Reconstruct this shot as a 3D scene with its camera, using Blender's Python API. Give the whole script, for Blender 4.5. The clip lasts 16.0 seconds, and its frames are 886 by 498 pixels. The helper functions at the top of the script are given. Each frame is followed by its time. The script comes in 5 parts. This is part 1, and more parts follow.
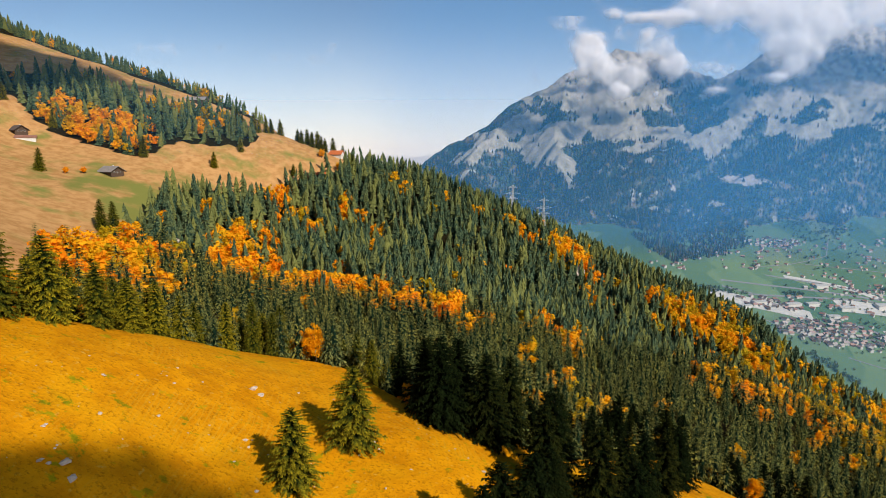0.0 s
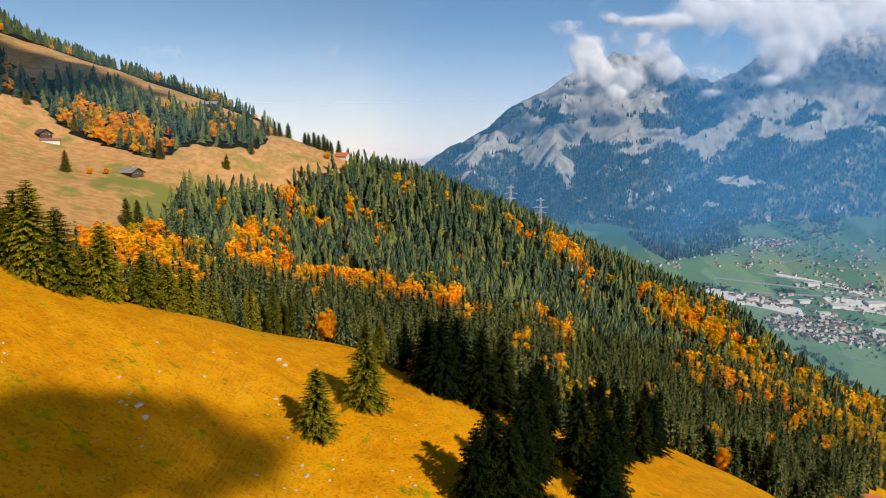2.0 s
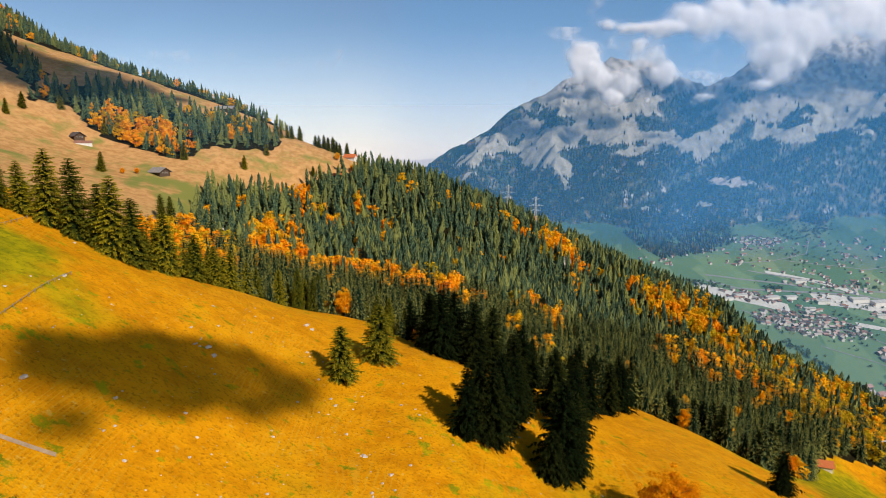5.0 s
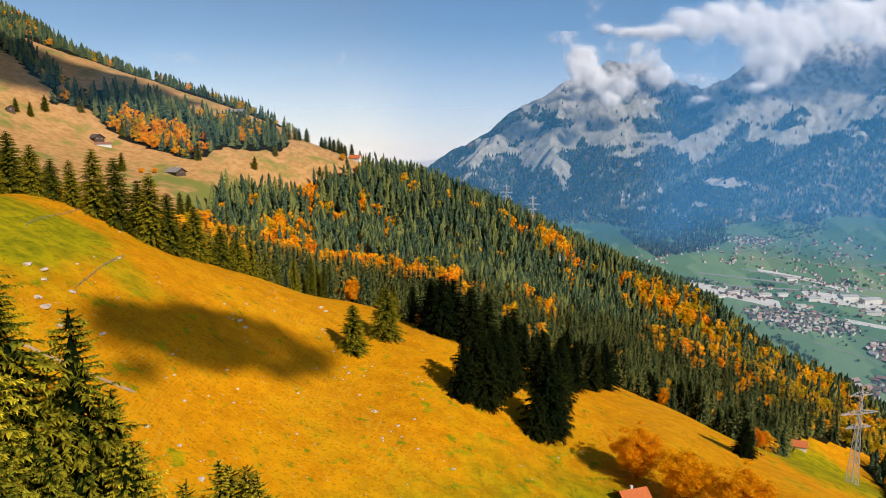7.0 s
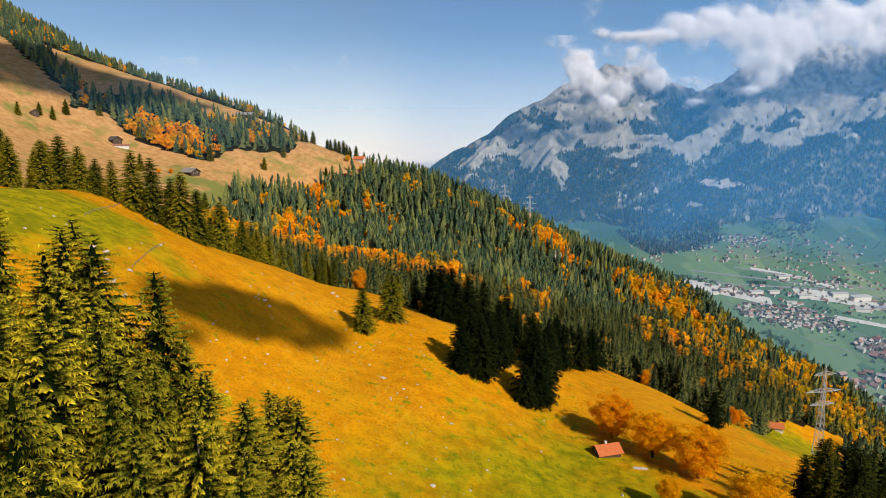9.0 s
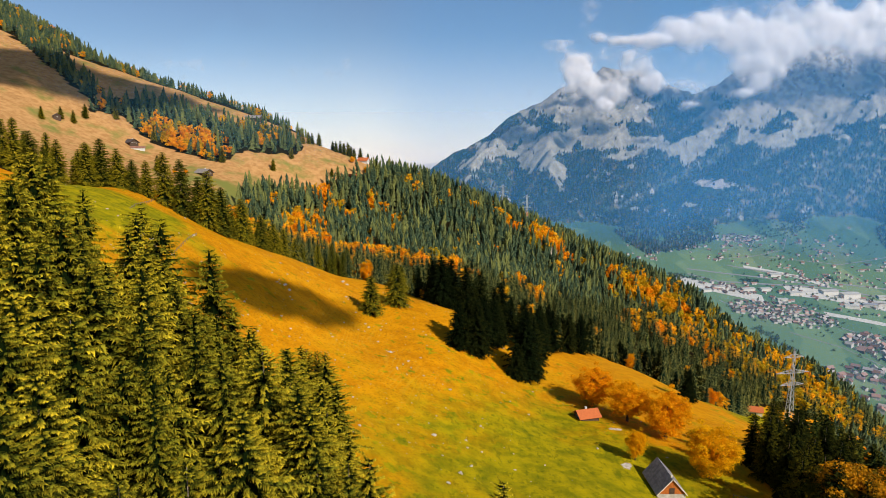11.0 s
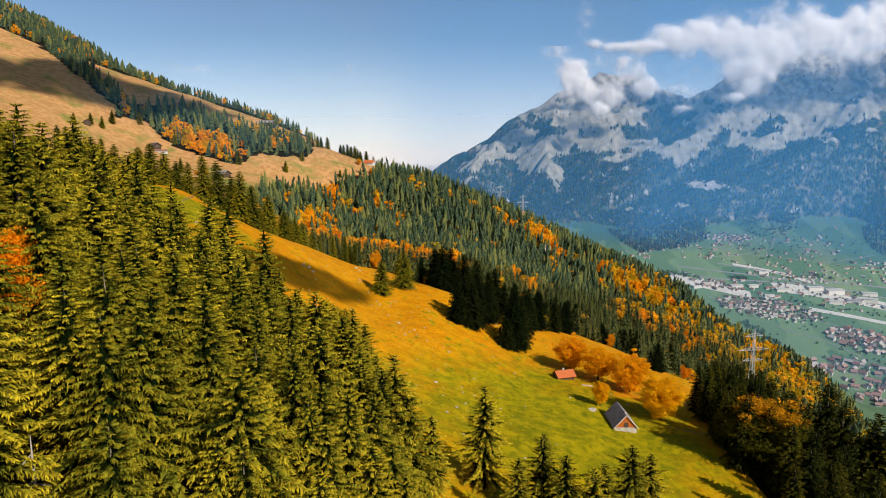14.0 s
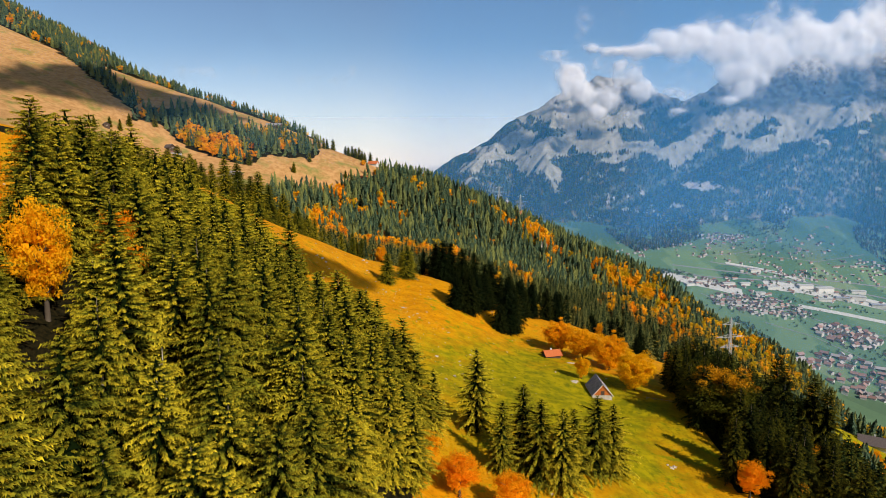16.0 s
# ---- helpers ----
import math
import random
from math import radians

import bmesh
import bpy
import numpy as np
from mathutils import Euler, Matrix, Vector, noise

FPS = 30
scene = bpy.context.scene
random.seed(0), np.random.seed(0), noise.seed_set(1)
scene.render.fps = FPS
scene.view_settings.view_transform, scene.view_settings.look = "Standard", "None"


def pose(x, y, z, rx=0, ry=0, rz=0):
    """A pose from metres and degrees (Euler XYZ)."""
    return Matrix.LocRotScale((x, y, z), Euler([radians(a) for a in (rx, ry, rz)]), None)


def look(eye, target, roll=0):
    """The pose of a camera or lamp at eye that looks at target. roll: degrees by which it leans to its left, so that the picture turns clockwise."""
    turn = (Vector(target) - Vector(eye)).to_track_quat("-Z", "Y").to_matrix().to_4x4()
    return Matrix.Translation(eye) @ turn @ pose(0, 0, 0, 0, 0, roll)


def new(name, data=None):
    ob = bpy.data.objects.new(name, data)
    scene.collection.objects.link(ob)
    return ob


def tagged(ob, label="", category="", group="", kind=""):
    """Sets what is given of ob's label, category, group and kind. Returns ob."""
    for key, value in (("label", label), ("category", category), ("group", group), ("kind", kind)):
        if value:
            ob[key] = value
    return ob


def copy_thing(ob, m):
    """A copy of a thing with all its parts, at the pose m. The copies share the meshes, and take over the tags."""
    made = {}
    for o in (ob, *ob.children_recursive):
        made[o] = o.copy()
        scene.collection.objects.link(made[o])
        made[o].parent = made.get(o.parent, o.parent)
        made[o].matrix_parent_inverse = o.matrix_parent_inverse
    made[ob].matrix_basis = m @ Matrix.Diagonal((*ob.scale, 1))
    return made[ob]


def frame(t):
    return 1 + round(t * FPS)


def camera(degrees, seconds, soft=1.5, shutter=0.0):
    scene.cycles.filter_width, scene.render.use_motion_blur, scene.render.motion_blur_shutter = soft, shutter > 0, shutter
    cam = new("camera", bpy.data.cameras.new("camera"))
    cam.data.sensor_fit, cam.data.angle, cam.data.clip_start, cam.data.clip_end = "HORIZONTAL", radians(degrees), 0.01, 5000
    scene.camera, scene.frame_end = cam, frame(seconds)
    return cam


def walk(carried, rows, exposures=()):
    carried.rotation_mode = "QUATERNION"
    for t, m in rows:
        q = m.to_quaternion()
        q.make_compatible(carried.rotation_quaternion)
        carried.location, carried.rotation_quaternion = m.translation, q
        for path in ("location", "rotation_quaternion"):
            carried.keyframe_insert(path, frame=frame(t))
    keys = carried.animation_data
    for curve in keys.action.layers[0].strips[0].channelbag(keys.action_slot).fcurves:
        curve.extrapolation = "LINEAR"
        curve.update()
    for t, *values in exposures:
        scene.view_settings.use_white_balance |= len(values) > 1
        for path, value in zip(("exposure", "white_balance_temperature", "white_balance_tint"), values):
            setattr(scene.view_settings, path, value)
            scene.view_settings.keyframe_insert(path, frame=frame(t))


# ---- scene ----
# The flight: level and backwards, along the flank of the valley.
cam = camera(72.0, 16.0, 0.5)
walk(cam, [
    (0, look((-2.17, 130.26, -0.58), (1.46, 524.80, -66.30), -0.043)),
    (1, look((-2.16, 114.93, -0.15), (1.10, 509.56, -65.39), -0.083)),
    (2, look((-2.00, 99.24, 0.15), (0.80, 493.93, -64.69), -0.086)),
    (3, look((-1.75, 83.24, 0.34), (0.55, 478.00, -64.16), -0.069)),
    (4, look((-1.43, 66.99, 0.42), (0.36, 461.81, -63.75), -0.043)),
    (5, look((-1.07, 50.52, 0.41), (0.22, 445.40, -63.41), -0.018)),
    (6, look((-0.70, 33.86, 0.33), (0.12, 428.80, -63.10), -0.001)),
    (7, look((-0.34, 17.02, 0.18), (0.05, 412.03, -62.82), 0.005)),
    (8, look((0.00, 0.00, 0.00), (0.00, 395.08, -62.52), 0.000)),
    (9, look((0.31, -17.22, -0.21), (-0.05, 377.95, -62.21), -0.016)),
    (10, look((0.59, -34.65, -0.42), (-0.10, 360.60, -61.86), -0.041)),
    (11, look((0.85, -52.34, -0.61), (-0.16, 343.00, -61.47), -0.070)),
    (12, look((1.09, -70.33, -0.77), (-0.23, 325.10, -61.05), -0.097)),
    (13, look((1.33, -88.69, -0.87), (-0.30, 306.82, -60.59), -0.116)),
    (14, look((1.60, -107.48, -0.89), (-0.35, 288.10, -60.11), -0.120)),
    (15, look((1.92, -126.80, -0.80), (-0.36, 268.85, -59.61), -0.101)),
    (16, look((2.33, -146.74, -0.58), (-0.29, 248.95, -59.11), -0.051)),
])

# ---- world, sun ----
SUN_ELEV, SUN_AZ = 35.0, 42.0          # degrees above the horizon; degrees from -y towards +x
sun_from = Vector((math.sin(radians(SUN_AZ)) * math.cos(radians(SUN_ELEV)),
                   -math.cos(radians(SUN_AZ)) * math.cos(radians(SUN_ELEV)), math.sin(radians(SUN_ELEV))))
world = bpy.data.worlds.new("sky")
scene.world = world
world.use_nodes = True
wn = world.node_tree
sky = wn.nodes.new("ShaderNodeTexSky")
sky.sky_type, sky.sun_disc = "NISHITA", False
sky.sun_elevation = radians(SUN_ELEV)
sky.sun_rotation = math.atan2(sun_from.x, sun_from.y)
sky.altitude, sky.air_density, sky.dust_density, sky.ozone_density = 1200, 1.0, 0.0, 3.0
wn.links.new(sky.outputs[0], wn.nodes["Background"].inputs[0])
wn.nodes["Background"].inputs[1].default_value = 0.093
sun = new("sun", bpy.data.lights.new("sun", "SUN"))
sun.data.energy, sun.data.angle, sun.data.color = 5.1, radians(0.53), (1.0, 0.93, 0.82)
sun.matrix_world = look((0, 0, 500), Vector((0, 0, 500)) - sun_from)
scene.view_settings.exposure = 0.0
# ---- materials ----
class Mat:
    """A node material: short calls for the nodes that the surfaces share."""

    def __init__(self, name, rough=0.8):
        self.m = bpy.data.materials.new(name)
        self.m.use_nodes = True
        self.t = self.m.node_tree
        self.b = self.t.nodes["Principled BSDF"]
        self.b.inputs["Roughness"].default_value = rough
        self.b.inputs["Specular IOR Level"].default_value = 0.25

    def n(self, kind, **kw):
        node = self.t.nodes.new("ShaderNode" + kind)
        if "operation" in kw:
            node.operation = kw["operation"]
        if "interpolation_type" in kw:
            node.interpolation_type = kw["interpolation_type"]
        if "data_type" in kw:
            node.data_type = kw["data_type"]
        if "attribute_name" in kw:
            node.attribute_name = kw["attribute_name"]
        if "wave_type" in kw:
            node.wave_type, node.bands_direction = kw["wave_type"], kw["bands_direction"]
        return node

    def link(self, a, b):
        self.t.links.new(a, b)

    def put(self, socket, v):
        if isinstance(v, (int, float)):
            socket.default_value = v
        elif isinstance(v, (tuple, list)):
            socket.default_value = (*v, 1.0)[:len(socket.default_value)]
        else:
            self.link(v, socket)

    def pos(self):
        return self.n("NewGeometry").outputs["Position"]

    def obj(self):
        return self.n("TexCoord").outputs["Object"]

    def scaled(self, v, s):
        node = self.n("VectorMath", operation="MULTIPLY")
        self.link(v, node.inputs[0])
        node.inputs[1].default_value = s if isinstance(s, tuple) else (s, s, s)
        return node.outputs[0]

    def noise(self, v, scale, detail=4.0, rough=0.55):
        node = self.n("TexNoise")
        self.link(v, node.inputs["Vector"])
        node.inputs["Scale"].default_value, node.inputs["Detail"].default_value, node.inputs["Roughness"].default_value = scale, detail, rough
        return node.outputs["Fac"]

    def ramp(self, v, a, b):
        node = self.n("MapRange", interpolation_type="SMOOTHSTEP")
        self.put(node.inputs[0], v)
        node.inputs[1].default_value, node.inputs[2].default_value = a, b
        return node.outputs[0]

    def math(self, op, a, b=0.0):
        node = self.n("Math", operation=op)
        self.put(node.inputs[0], a)
        self.put(node.inputs[1], b)
        return node.outputs[0]

    def mix(self, f, a, b):
        node = self.n("Mix", data_type="RGBA")
        self.put(node.inputs[0], f)
        self.put(node.inputs[6], a)
        self.put(node.inputs[7], b)
        return node.outputs[2]

    def attr(self, name):
        return self.n("Attribute", attribute_name=name).outputs["Fac"]

    def rand(self):
        return self.n("ObjectInfo").outputs["Random"]

    def island(self):
        return self.n("NewGeometry").outputs["Random Per Island"]

    def color(self, c):
        self.put(self.b.inputs["Base Color"], c)
        return self

    def bump(self, v, strength=0.5, distance=0.1):
        node = self.n("Bump")
        node.inputs["Strength"].default_value, node.inputs["Distance"].default_value = strength, distance
        self.link(v, node.inputs["Height"])
        self.link(node.outputs[0], self.b.inputs["Normal"])
        return self

    def leafy(self, c, amount=0.35):
        """Thin leaves: part of the light goes through."""
        back = self.n("BsdfTranslucent")
        self.put(back.inputs[0], c)
        mixer = self.n("MixShader")
        mixer.inputs[0].default_value = amount
        self.link(self.b.outputs[0], mixer.inputs[1])
        self.link(back.outputs[0], mixer.inputs[2])
        self.link(mixer.outputs[0], self.t.nodes["Material Output"].inputs[0])
        return self


def two_tone(name, a, b, scale=1.5, rough=0.8, bump=0.3, distance=0.02, by_object=0.0, space="obj"):
    """A plain worn surface: two colours mixed by coarse and fine grain."""
    m = Mat(name, rough)
    v = m.obj() if space == "obj" else m.pos()
    f = m.math("MULTIPLY_ADD", m.noise(v, scale, 5), 0.6)
    f.node.inputs[2].default_value = 0.0
    g = m.math("ADD", f, m.math("MULTIPLY", m.noise(v, scale * 9, 3), 0.4))
    if by_object:
        g = m.math("ADD", g, m.math("MULTIPLY", m.math("SUBTRACT", m.rand(), 0.5), by_object))
    m.color(m.mix(m.ramp(g, 0.25, 0.75), a, b))
    return m.bump(m.noise(v, scale * 7, 4), bump, distance).m


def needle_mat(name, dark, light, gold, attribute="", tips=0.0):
    """Needles: crown shade put into the colour, near black inside, lighter and golden at the tips."""
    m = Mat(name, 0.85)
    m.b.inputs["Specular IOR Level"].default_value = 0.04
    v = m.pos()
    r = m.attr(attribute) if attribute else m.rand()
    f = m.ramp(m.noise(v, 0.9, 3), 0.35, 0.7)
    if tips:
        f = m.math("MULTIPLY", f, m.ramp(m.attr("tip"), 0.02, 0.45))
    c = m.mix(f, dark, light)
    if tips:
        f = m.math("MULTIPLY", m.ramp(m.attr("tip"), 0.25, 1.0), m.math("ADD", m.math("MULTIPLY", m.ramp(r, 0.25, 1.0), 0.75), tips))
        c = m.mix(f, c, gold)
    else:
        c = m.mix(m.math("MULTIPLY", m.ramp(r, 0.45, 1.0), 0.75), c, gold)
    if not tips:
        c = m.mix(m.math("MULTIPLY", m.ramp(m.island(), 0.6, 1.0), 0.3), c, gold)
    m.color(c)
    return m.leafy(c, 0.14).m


def leaf_mat(name, cols, attribute="", shade_below=False, thin=0.42):
    """Autumn leaves: from one colour to the next, tree by tree, with leaves that differ."""
    m = Mat(name, 0.7)
    m.b.inputs["Specular IOR Level"].default_value = 0.06
    r = m.attr(attribute) if attribute else m.rand()
    c = m.mix(m.ramp(r, 0.05, 0.5), cols[0], cols[1])
    c = m.mix(m.ramp(r, 0.5, 0.95), c, cols[2])
    c = m.mix(m.math("MULTIPLY", m.ramp(m.island(), 0.55, 1.0), 0.6), c, cols[3])
    c = m.mix(m.math("MULTIPLY", m.ramp(m.noise(m.pos(), 0.45, 2), 0.5, 0.75), 0.5), c, cols[1])
    if shade_below:  # shade of the lower crown put in as dark green, orange above
        z = m.n("SeparateXYZ")
        m.link(m.obj(), z.inputs[0])
        f = m.ramp(m.math("ADD", z.outputs[2], m.math("MULTIPLY", m.math("SUBTRACT", m.noise(m.pos(), 0.3, 3), 0.5), 0.5)), 0.95, 0.62)
        c = m.mix(f, c, m.mix(m.noise(m.pos(), 0.8, 2), (0.025, 0.035, 0.003), (0.11, 0.10, 0.005)))
    m.color(c)
    return m.leafy(c, thin).m


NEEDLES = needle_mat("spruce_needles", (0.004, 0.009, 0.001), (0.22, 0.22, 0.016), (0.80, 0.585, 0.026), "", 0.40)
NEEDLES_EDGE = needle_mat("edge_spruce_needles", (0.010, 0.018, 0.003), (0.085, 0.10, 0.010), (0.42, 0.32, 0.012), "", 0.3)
# Lower-side and barn-wood spruces: dark needles made darker still, shade put into the colour.
NEEDLES_LOW_SHADED = needle_mat("low_shaded_needles", (0.003, 0.007, 0.002), (0.034, 0.044, 0.006), (0.17, 0.14, 0.008), "", 0.2)
NEEDLES_SHADED = needle_mat("shaded_spruce_needles", (0.002, 0.005, 0.001), (0.010, 0.018, 0.004), (0.045, 0.045, 0.006), "", 0.1)
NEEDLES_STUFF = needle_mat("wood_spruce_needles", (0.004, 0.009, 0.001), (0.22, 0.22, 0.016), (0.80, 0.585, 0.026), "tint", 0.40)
NEEDLES_SHADED_STUFF = needle_mat("shaded_wood_needles", (0.005, 0.012, 0.003), (0.038, 0.052, 0.008), (0.13, 0.11, 0.01), "tint", 0.2)
# Distant needles: haze put into the colour as a bluer tone.
NEEDLES_SLOPE = needle_mat("slope_needles", (0.008, 0.022, 0.011), (0.20, 0.24, 0.085), (0.56, 0.46, 0.07), "tint", 0.36)
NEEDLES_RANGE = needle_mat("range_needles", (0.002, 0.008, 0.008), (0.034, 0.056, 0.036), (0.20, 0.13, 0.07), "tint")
NEEDLES_HAZED = needle_mat("hazed_spruce_needles", (0.008, 0.026, 0.018), (0.110, 0.155, 0.080), (0.22, 0.22, 0.055), "tint")
AUTUMN = leaf_mat("autumn_leaves", [(0.90, 0.48, 0.006), (0.92, 0.40, 0.005), (0.90, 0.30, 0.004), (0.60, 0.27, 0.004)])
AUTUMN_GOLD = leaf_mat("golden_leaves", [(0.90, 0.47, 0.003), (0.90, 0.42, 0.003), (0.90, 0.37, 0.003), (0.30, 0.15, 0.003)], thin=0.30)
SHADED_BELOW = leaf_mat("shaded_below_leaves", [(0.60, 0.26, 0.003), (0.66, 0.26, 0.003), (0.66, 0.22, 0.002), (0.24, 0.11, 0.002)], "", True, 0.2)
AUTUMN_FAR = leaf_mat("autumn_leaves_far", [(0.46, 0.34, 0.012), (0.95, 0.48, 0.012), (0.95, 0.33, 0.008), (0.85, 0.48, 0.012)], "tint")
BARK = two_tone("bark", (0.13, 0.09, 0.06), (0.40, 0.32, 0.24), 1.2, 0.95, 0.8, 0.05)
BARK_DARK = two_tone("dark_bark", (0.05, 0.035, 0.022), (0.13, 0.10, 0.07), 1.2, 0.95, 0.8, 0.05)
DEADWOOD = two_tone("dead_wood", (0.34, 0.29, 0.23), (0.54, 0.48, 0.40), 1.2, 0.9)
FENCE_WOOD = two_tone("weathered_fence_wood", (0.14, 0.11, 0.08), (0.30, 0.25, 0.19), 2.0, 0.9)
STONE = two_tone("limestone", (0.36, 0.28, 0.21), (0.62, 0.51, 0.40), 1.0, 0.9, 0.6, 0.05)
STEEL = two_tone("galvanised_steel", (0.30, 0.31, 0.32), (0.46, 0.46, 0.46), 1.0, 0.5, 0.1)


def ground_mat():
    m = Mat("mountain_land", 0.95)
    m.b.inputs["Specular IOR Level"].default_value = 0.05
    p = m.pos()
    fine, mid, wide = m.noise(p, 0.9, 5, 0.65), m.noise(p, 0.16, 5), m.noise(p, 0.035, 4)
    # autumn grass: ochre, with greener and paler drifts
    gold = m.mix(m.ramp(mid, 0.3, 0.7), (0.53, 0.195, 0.001), (0.68, 0.275, 0.002))
    gold = m.mix(m.math("MULTIPLY", m.ramp(wide, 0.45, 0.7), 0.7), gold, (0.70, 0.315, 0.003))
    blade = m.noise(p, 3.4, 3, 0.7)
    tuft = m.noise(m.scaled(p, (1.0, 0.55, 1.0)), 0.42, 6, 0.72)
    gold = m.mix(m.math("MULTIPLY", m.ramp(fine, 0.5, 0.68), 0.75), gold, (0.30, 0.11, 0.001))
    gold = m.mix(m.math("MULTIPLY", m.ramp(tuft, 0.52, 0.70), 0.35), gold, (0.34, 0.155, 0.002))
    gold = m.mix(m.math("MULTIPLY", m.ramp(blade, 0.58, 0.74), 0.3), gold, (0.80, 0.42, 0.012))
    trails = m.n("TexWave", wave_type="BANDS", bands_direction="Z")
    m.link(m.scaled(p, (0.02, 0.02, 0.42)), trails.inputs["Vector"])
    trails.inputs["Scale"].default_value, trails.inputs["Distortion"].default_value, trails.inputs["Detail"].default_value, trails.inputs["Detail Scale"].default_value = 1.0, 14.0, 5.0, 0.9
    tread = m.math("MULTIPLY", m.ramp(trails.outputs["Fac"], 0.7, 0.95), m.ramp(m.noise(p, 0.025, 3), 0.45, 0.62))
    gold = m.mix(m.math("MULTIPLY", tread, 0.3), gold, (0.62, 0.34, 0.02))
    gold = m.mix(m.math("MULTIPLY", m.ramp(m.noise(p, 0.5, 3), 0.62, 0.74), 0.55), gold, (0.60, 0.38, 0.06))
    green = m.mix(m.ramp(mid, 0.3, 0.7), (0.19, 0.175, 0.003), (0.40, 0.30, 0.003))
    green = m.mix(m.math("MULTIPLY", m.ramp(tuft, 0.5, 0.64), 0.65), green, (0.10, 0.115, 0.003))
    green = m.mix(m.math("MULTIPLY", m.ramp(blade, 0.58, 0.74), 0.45), green, (0.52, 0.36, 0.01))
    spots = m.ramp(m.noise(p, 0.13, 5, 0.7), 0.56, 0.66)
    f = m.ramp(m.math("ADD", m.math("ADD", m.attr("green"), m.math("MULTIPLY", m.math("SUBTRACT", wide, 0.5), 1.2)), m.math("MULTIPLY", spots, 0.6)), 0.2, 0.8)
    c = m.mix(f, gold, green)
    # high pasture, paler and drier
    alp = m.mix(m.ramp(mid, 0.3, 0.7), (0.38, 0.19, 0.066), (0.52, 0.285, 0.11))
    alp = m.mix(m.ramp(m.math("ADD", wide, m.math("MULTIPLY", m.attr("green"), 0.5)), 0.5, 0.75), alp, (0.19, 0.19, 0.045))
    c = m.mix(m.ramp(m.math("ADD", m.attr("alp"), m.math("MULTIPLY", m.math("SUBTRACT", wide, 0.5), 0.6)), 0.35, 0.65), c, alp)
    # forest floor, near black: the shade under the trees put into its colour
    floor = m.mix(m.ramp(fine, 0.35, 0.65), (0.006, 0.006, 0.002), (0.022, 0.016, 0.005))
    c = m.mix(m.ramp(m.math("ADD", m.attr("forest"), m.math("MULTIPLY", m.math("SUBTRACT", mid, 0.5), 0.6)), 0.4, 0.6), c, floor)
    # valley fields
    cell = m.n("TexVoronoi")
    m.link(m.scaled(p, (0.016, 0.010, 0.0)), cell.inputs["Vector"])
    cell.inputs["Scale"].default_value = 1.0
    sep = m.n("SeparateColor")
    m.link(cell.outputs["Color"], sep.inputs[0])
    field = m.mix(m.ramp(sep.outputs[0], 0.1, 0.9), (0.070, 0.135, 0.075), (0.135, 0.205, 0.105))
    field = m.mix(m.math("MULTIPLY", m.ramp(sep.outputs[1], 0.75, 0.9), 0.5), field, (0.19, 0.22, 0.12))
    field = m.mix(m.math("MULTIPLY", m.ramp(mid, 0.45, 0.8), 0.4), field, (0.055, 0.12, 0.07))
    c = m.mix(m.ramp(m.attr("valley"), 0.4, 0.6), c, field)
    # the range across the valley: woods below, alps and scree above
    n1 = m.noise(m.scaled(p, (1, 0.6, 1.3)), 0.011, 7, 0.62)
    n2 = m.noise(p, 0.05, 6, 0.6)
    woods = m.mix(m.ramp(m.noise(p, 0.25, 3), 0.35, 0.65), (0.002, 0.009, 0.009), (0.058, 0.090, 0.055))
    woods = m.mix(m.math("MULTIPLY", m.ramp(n2, 0.52, 0.64), 0.7), woods, (0.26, 0.15, 0.07))
    meadow = m.mix(m.ramp(n2, 0.35, 0.65), (0.27, 0.245, 0.19), (0.45, 0.40, 0.32))
    scree = m.mix(m.ramp(n2, 0.44, 0.56), (0.18, 0.165, 0.15), (0.46, 0.42, 0.39))
    height_z = m.n("SeparateXYZ")
    m.link(p, height_z.inputs[0])
    z = height_z.outputs[2]
    far = m.mix(m.ramp(m.math("ADD", m.attr("woods"), m.math("MULTIPLY", m.math("SUBTRACT", n2, 0.5), 0.8)), 0.4, 0.6), meadow, woods)
    far = m.mix(m.math("MULTIPLY", m.ramp(m.math("ADD", m.math("MULTIPLY", z, 0.006), m.math("MULTIPLY", m.math("SUBTRACT", n1, 0.5), 2.5)), 0.8, 1.2), 0.85), far, scree)
    slides = m.math("MULTIPLY", m.ramp(m.noise(m.scaled(p, (1, 1, 0.6)), 0.02, 6, 0.6), 0.63, 0.68), m.ramp(z, 60.0, -60.0))
    slides = m.math("MAXIMUM", slides, m.ramp(m.math("ADD", m.attr("rock"), m.math("MULTIPLY", m.math("SUBTRACT", n2, 0.5), 2.2)), 0.35, 0.6))
    far = m.mix(m.math("MULTIPLY", slides, 0.85), far, (0.62, 0.53, 0.47))
    nor = m.n("SeparateXYZ")
    m.link(m.n("NewGeometry").outputs["Normal"], nor.inputs[0])
    cliffs = m.math("MULTIPLY", m.ramp(nor.outputs[2], 0.5, 0.36), m.ramp(n2, 0.42, 0.58))
    far = m.mix(m.math("MULTIPLY", cliffs, 0.25), far, (0.46, 0.42, 0.38))
    c = m.mix(m.ramp(m.attr("range"), 0.4, 0.6), c, far)
    # bare earth and rock
    c = m.mix(m.ramp(m.math("MULTIPLY", m.math("ADD", m.attr("rock"), m.math("MULTIPLY", m.math("SUBTRACT", mid, 0.5), 0.5)), m.math("SUBTRACT", 1.0, m.attr("range"))), 0.45, 0.6), c,
              m.mix(m.ramp(fine, 0.4, 0.6), (0.42, 0.34, 0.27), (0.62, 0.55, 0.47)))
    m.color(c)
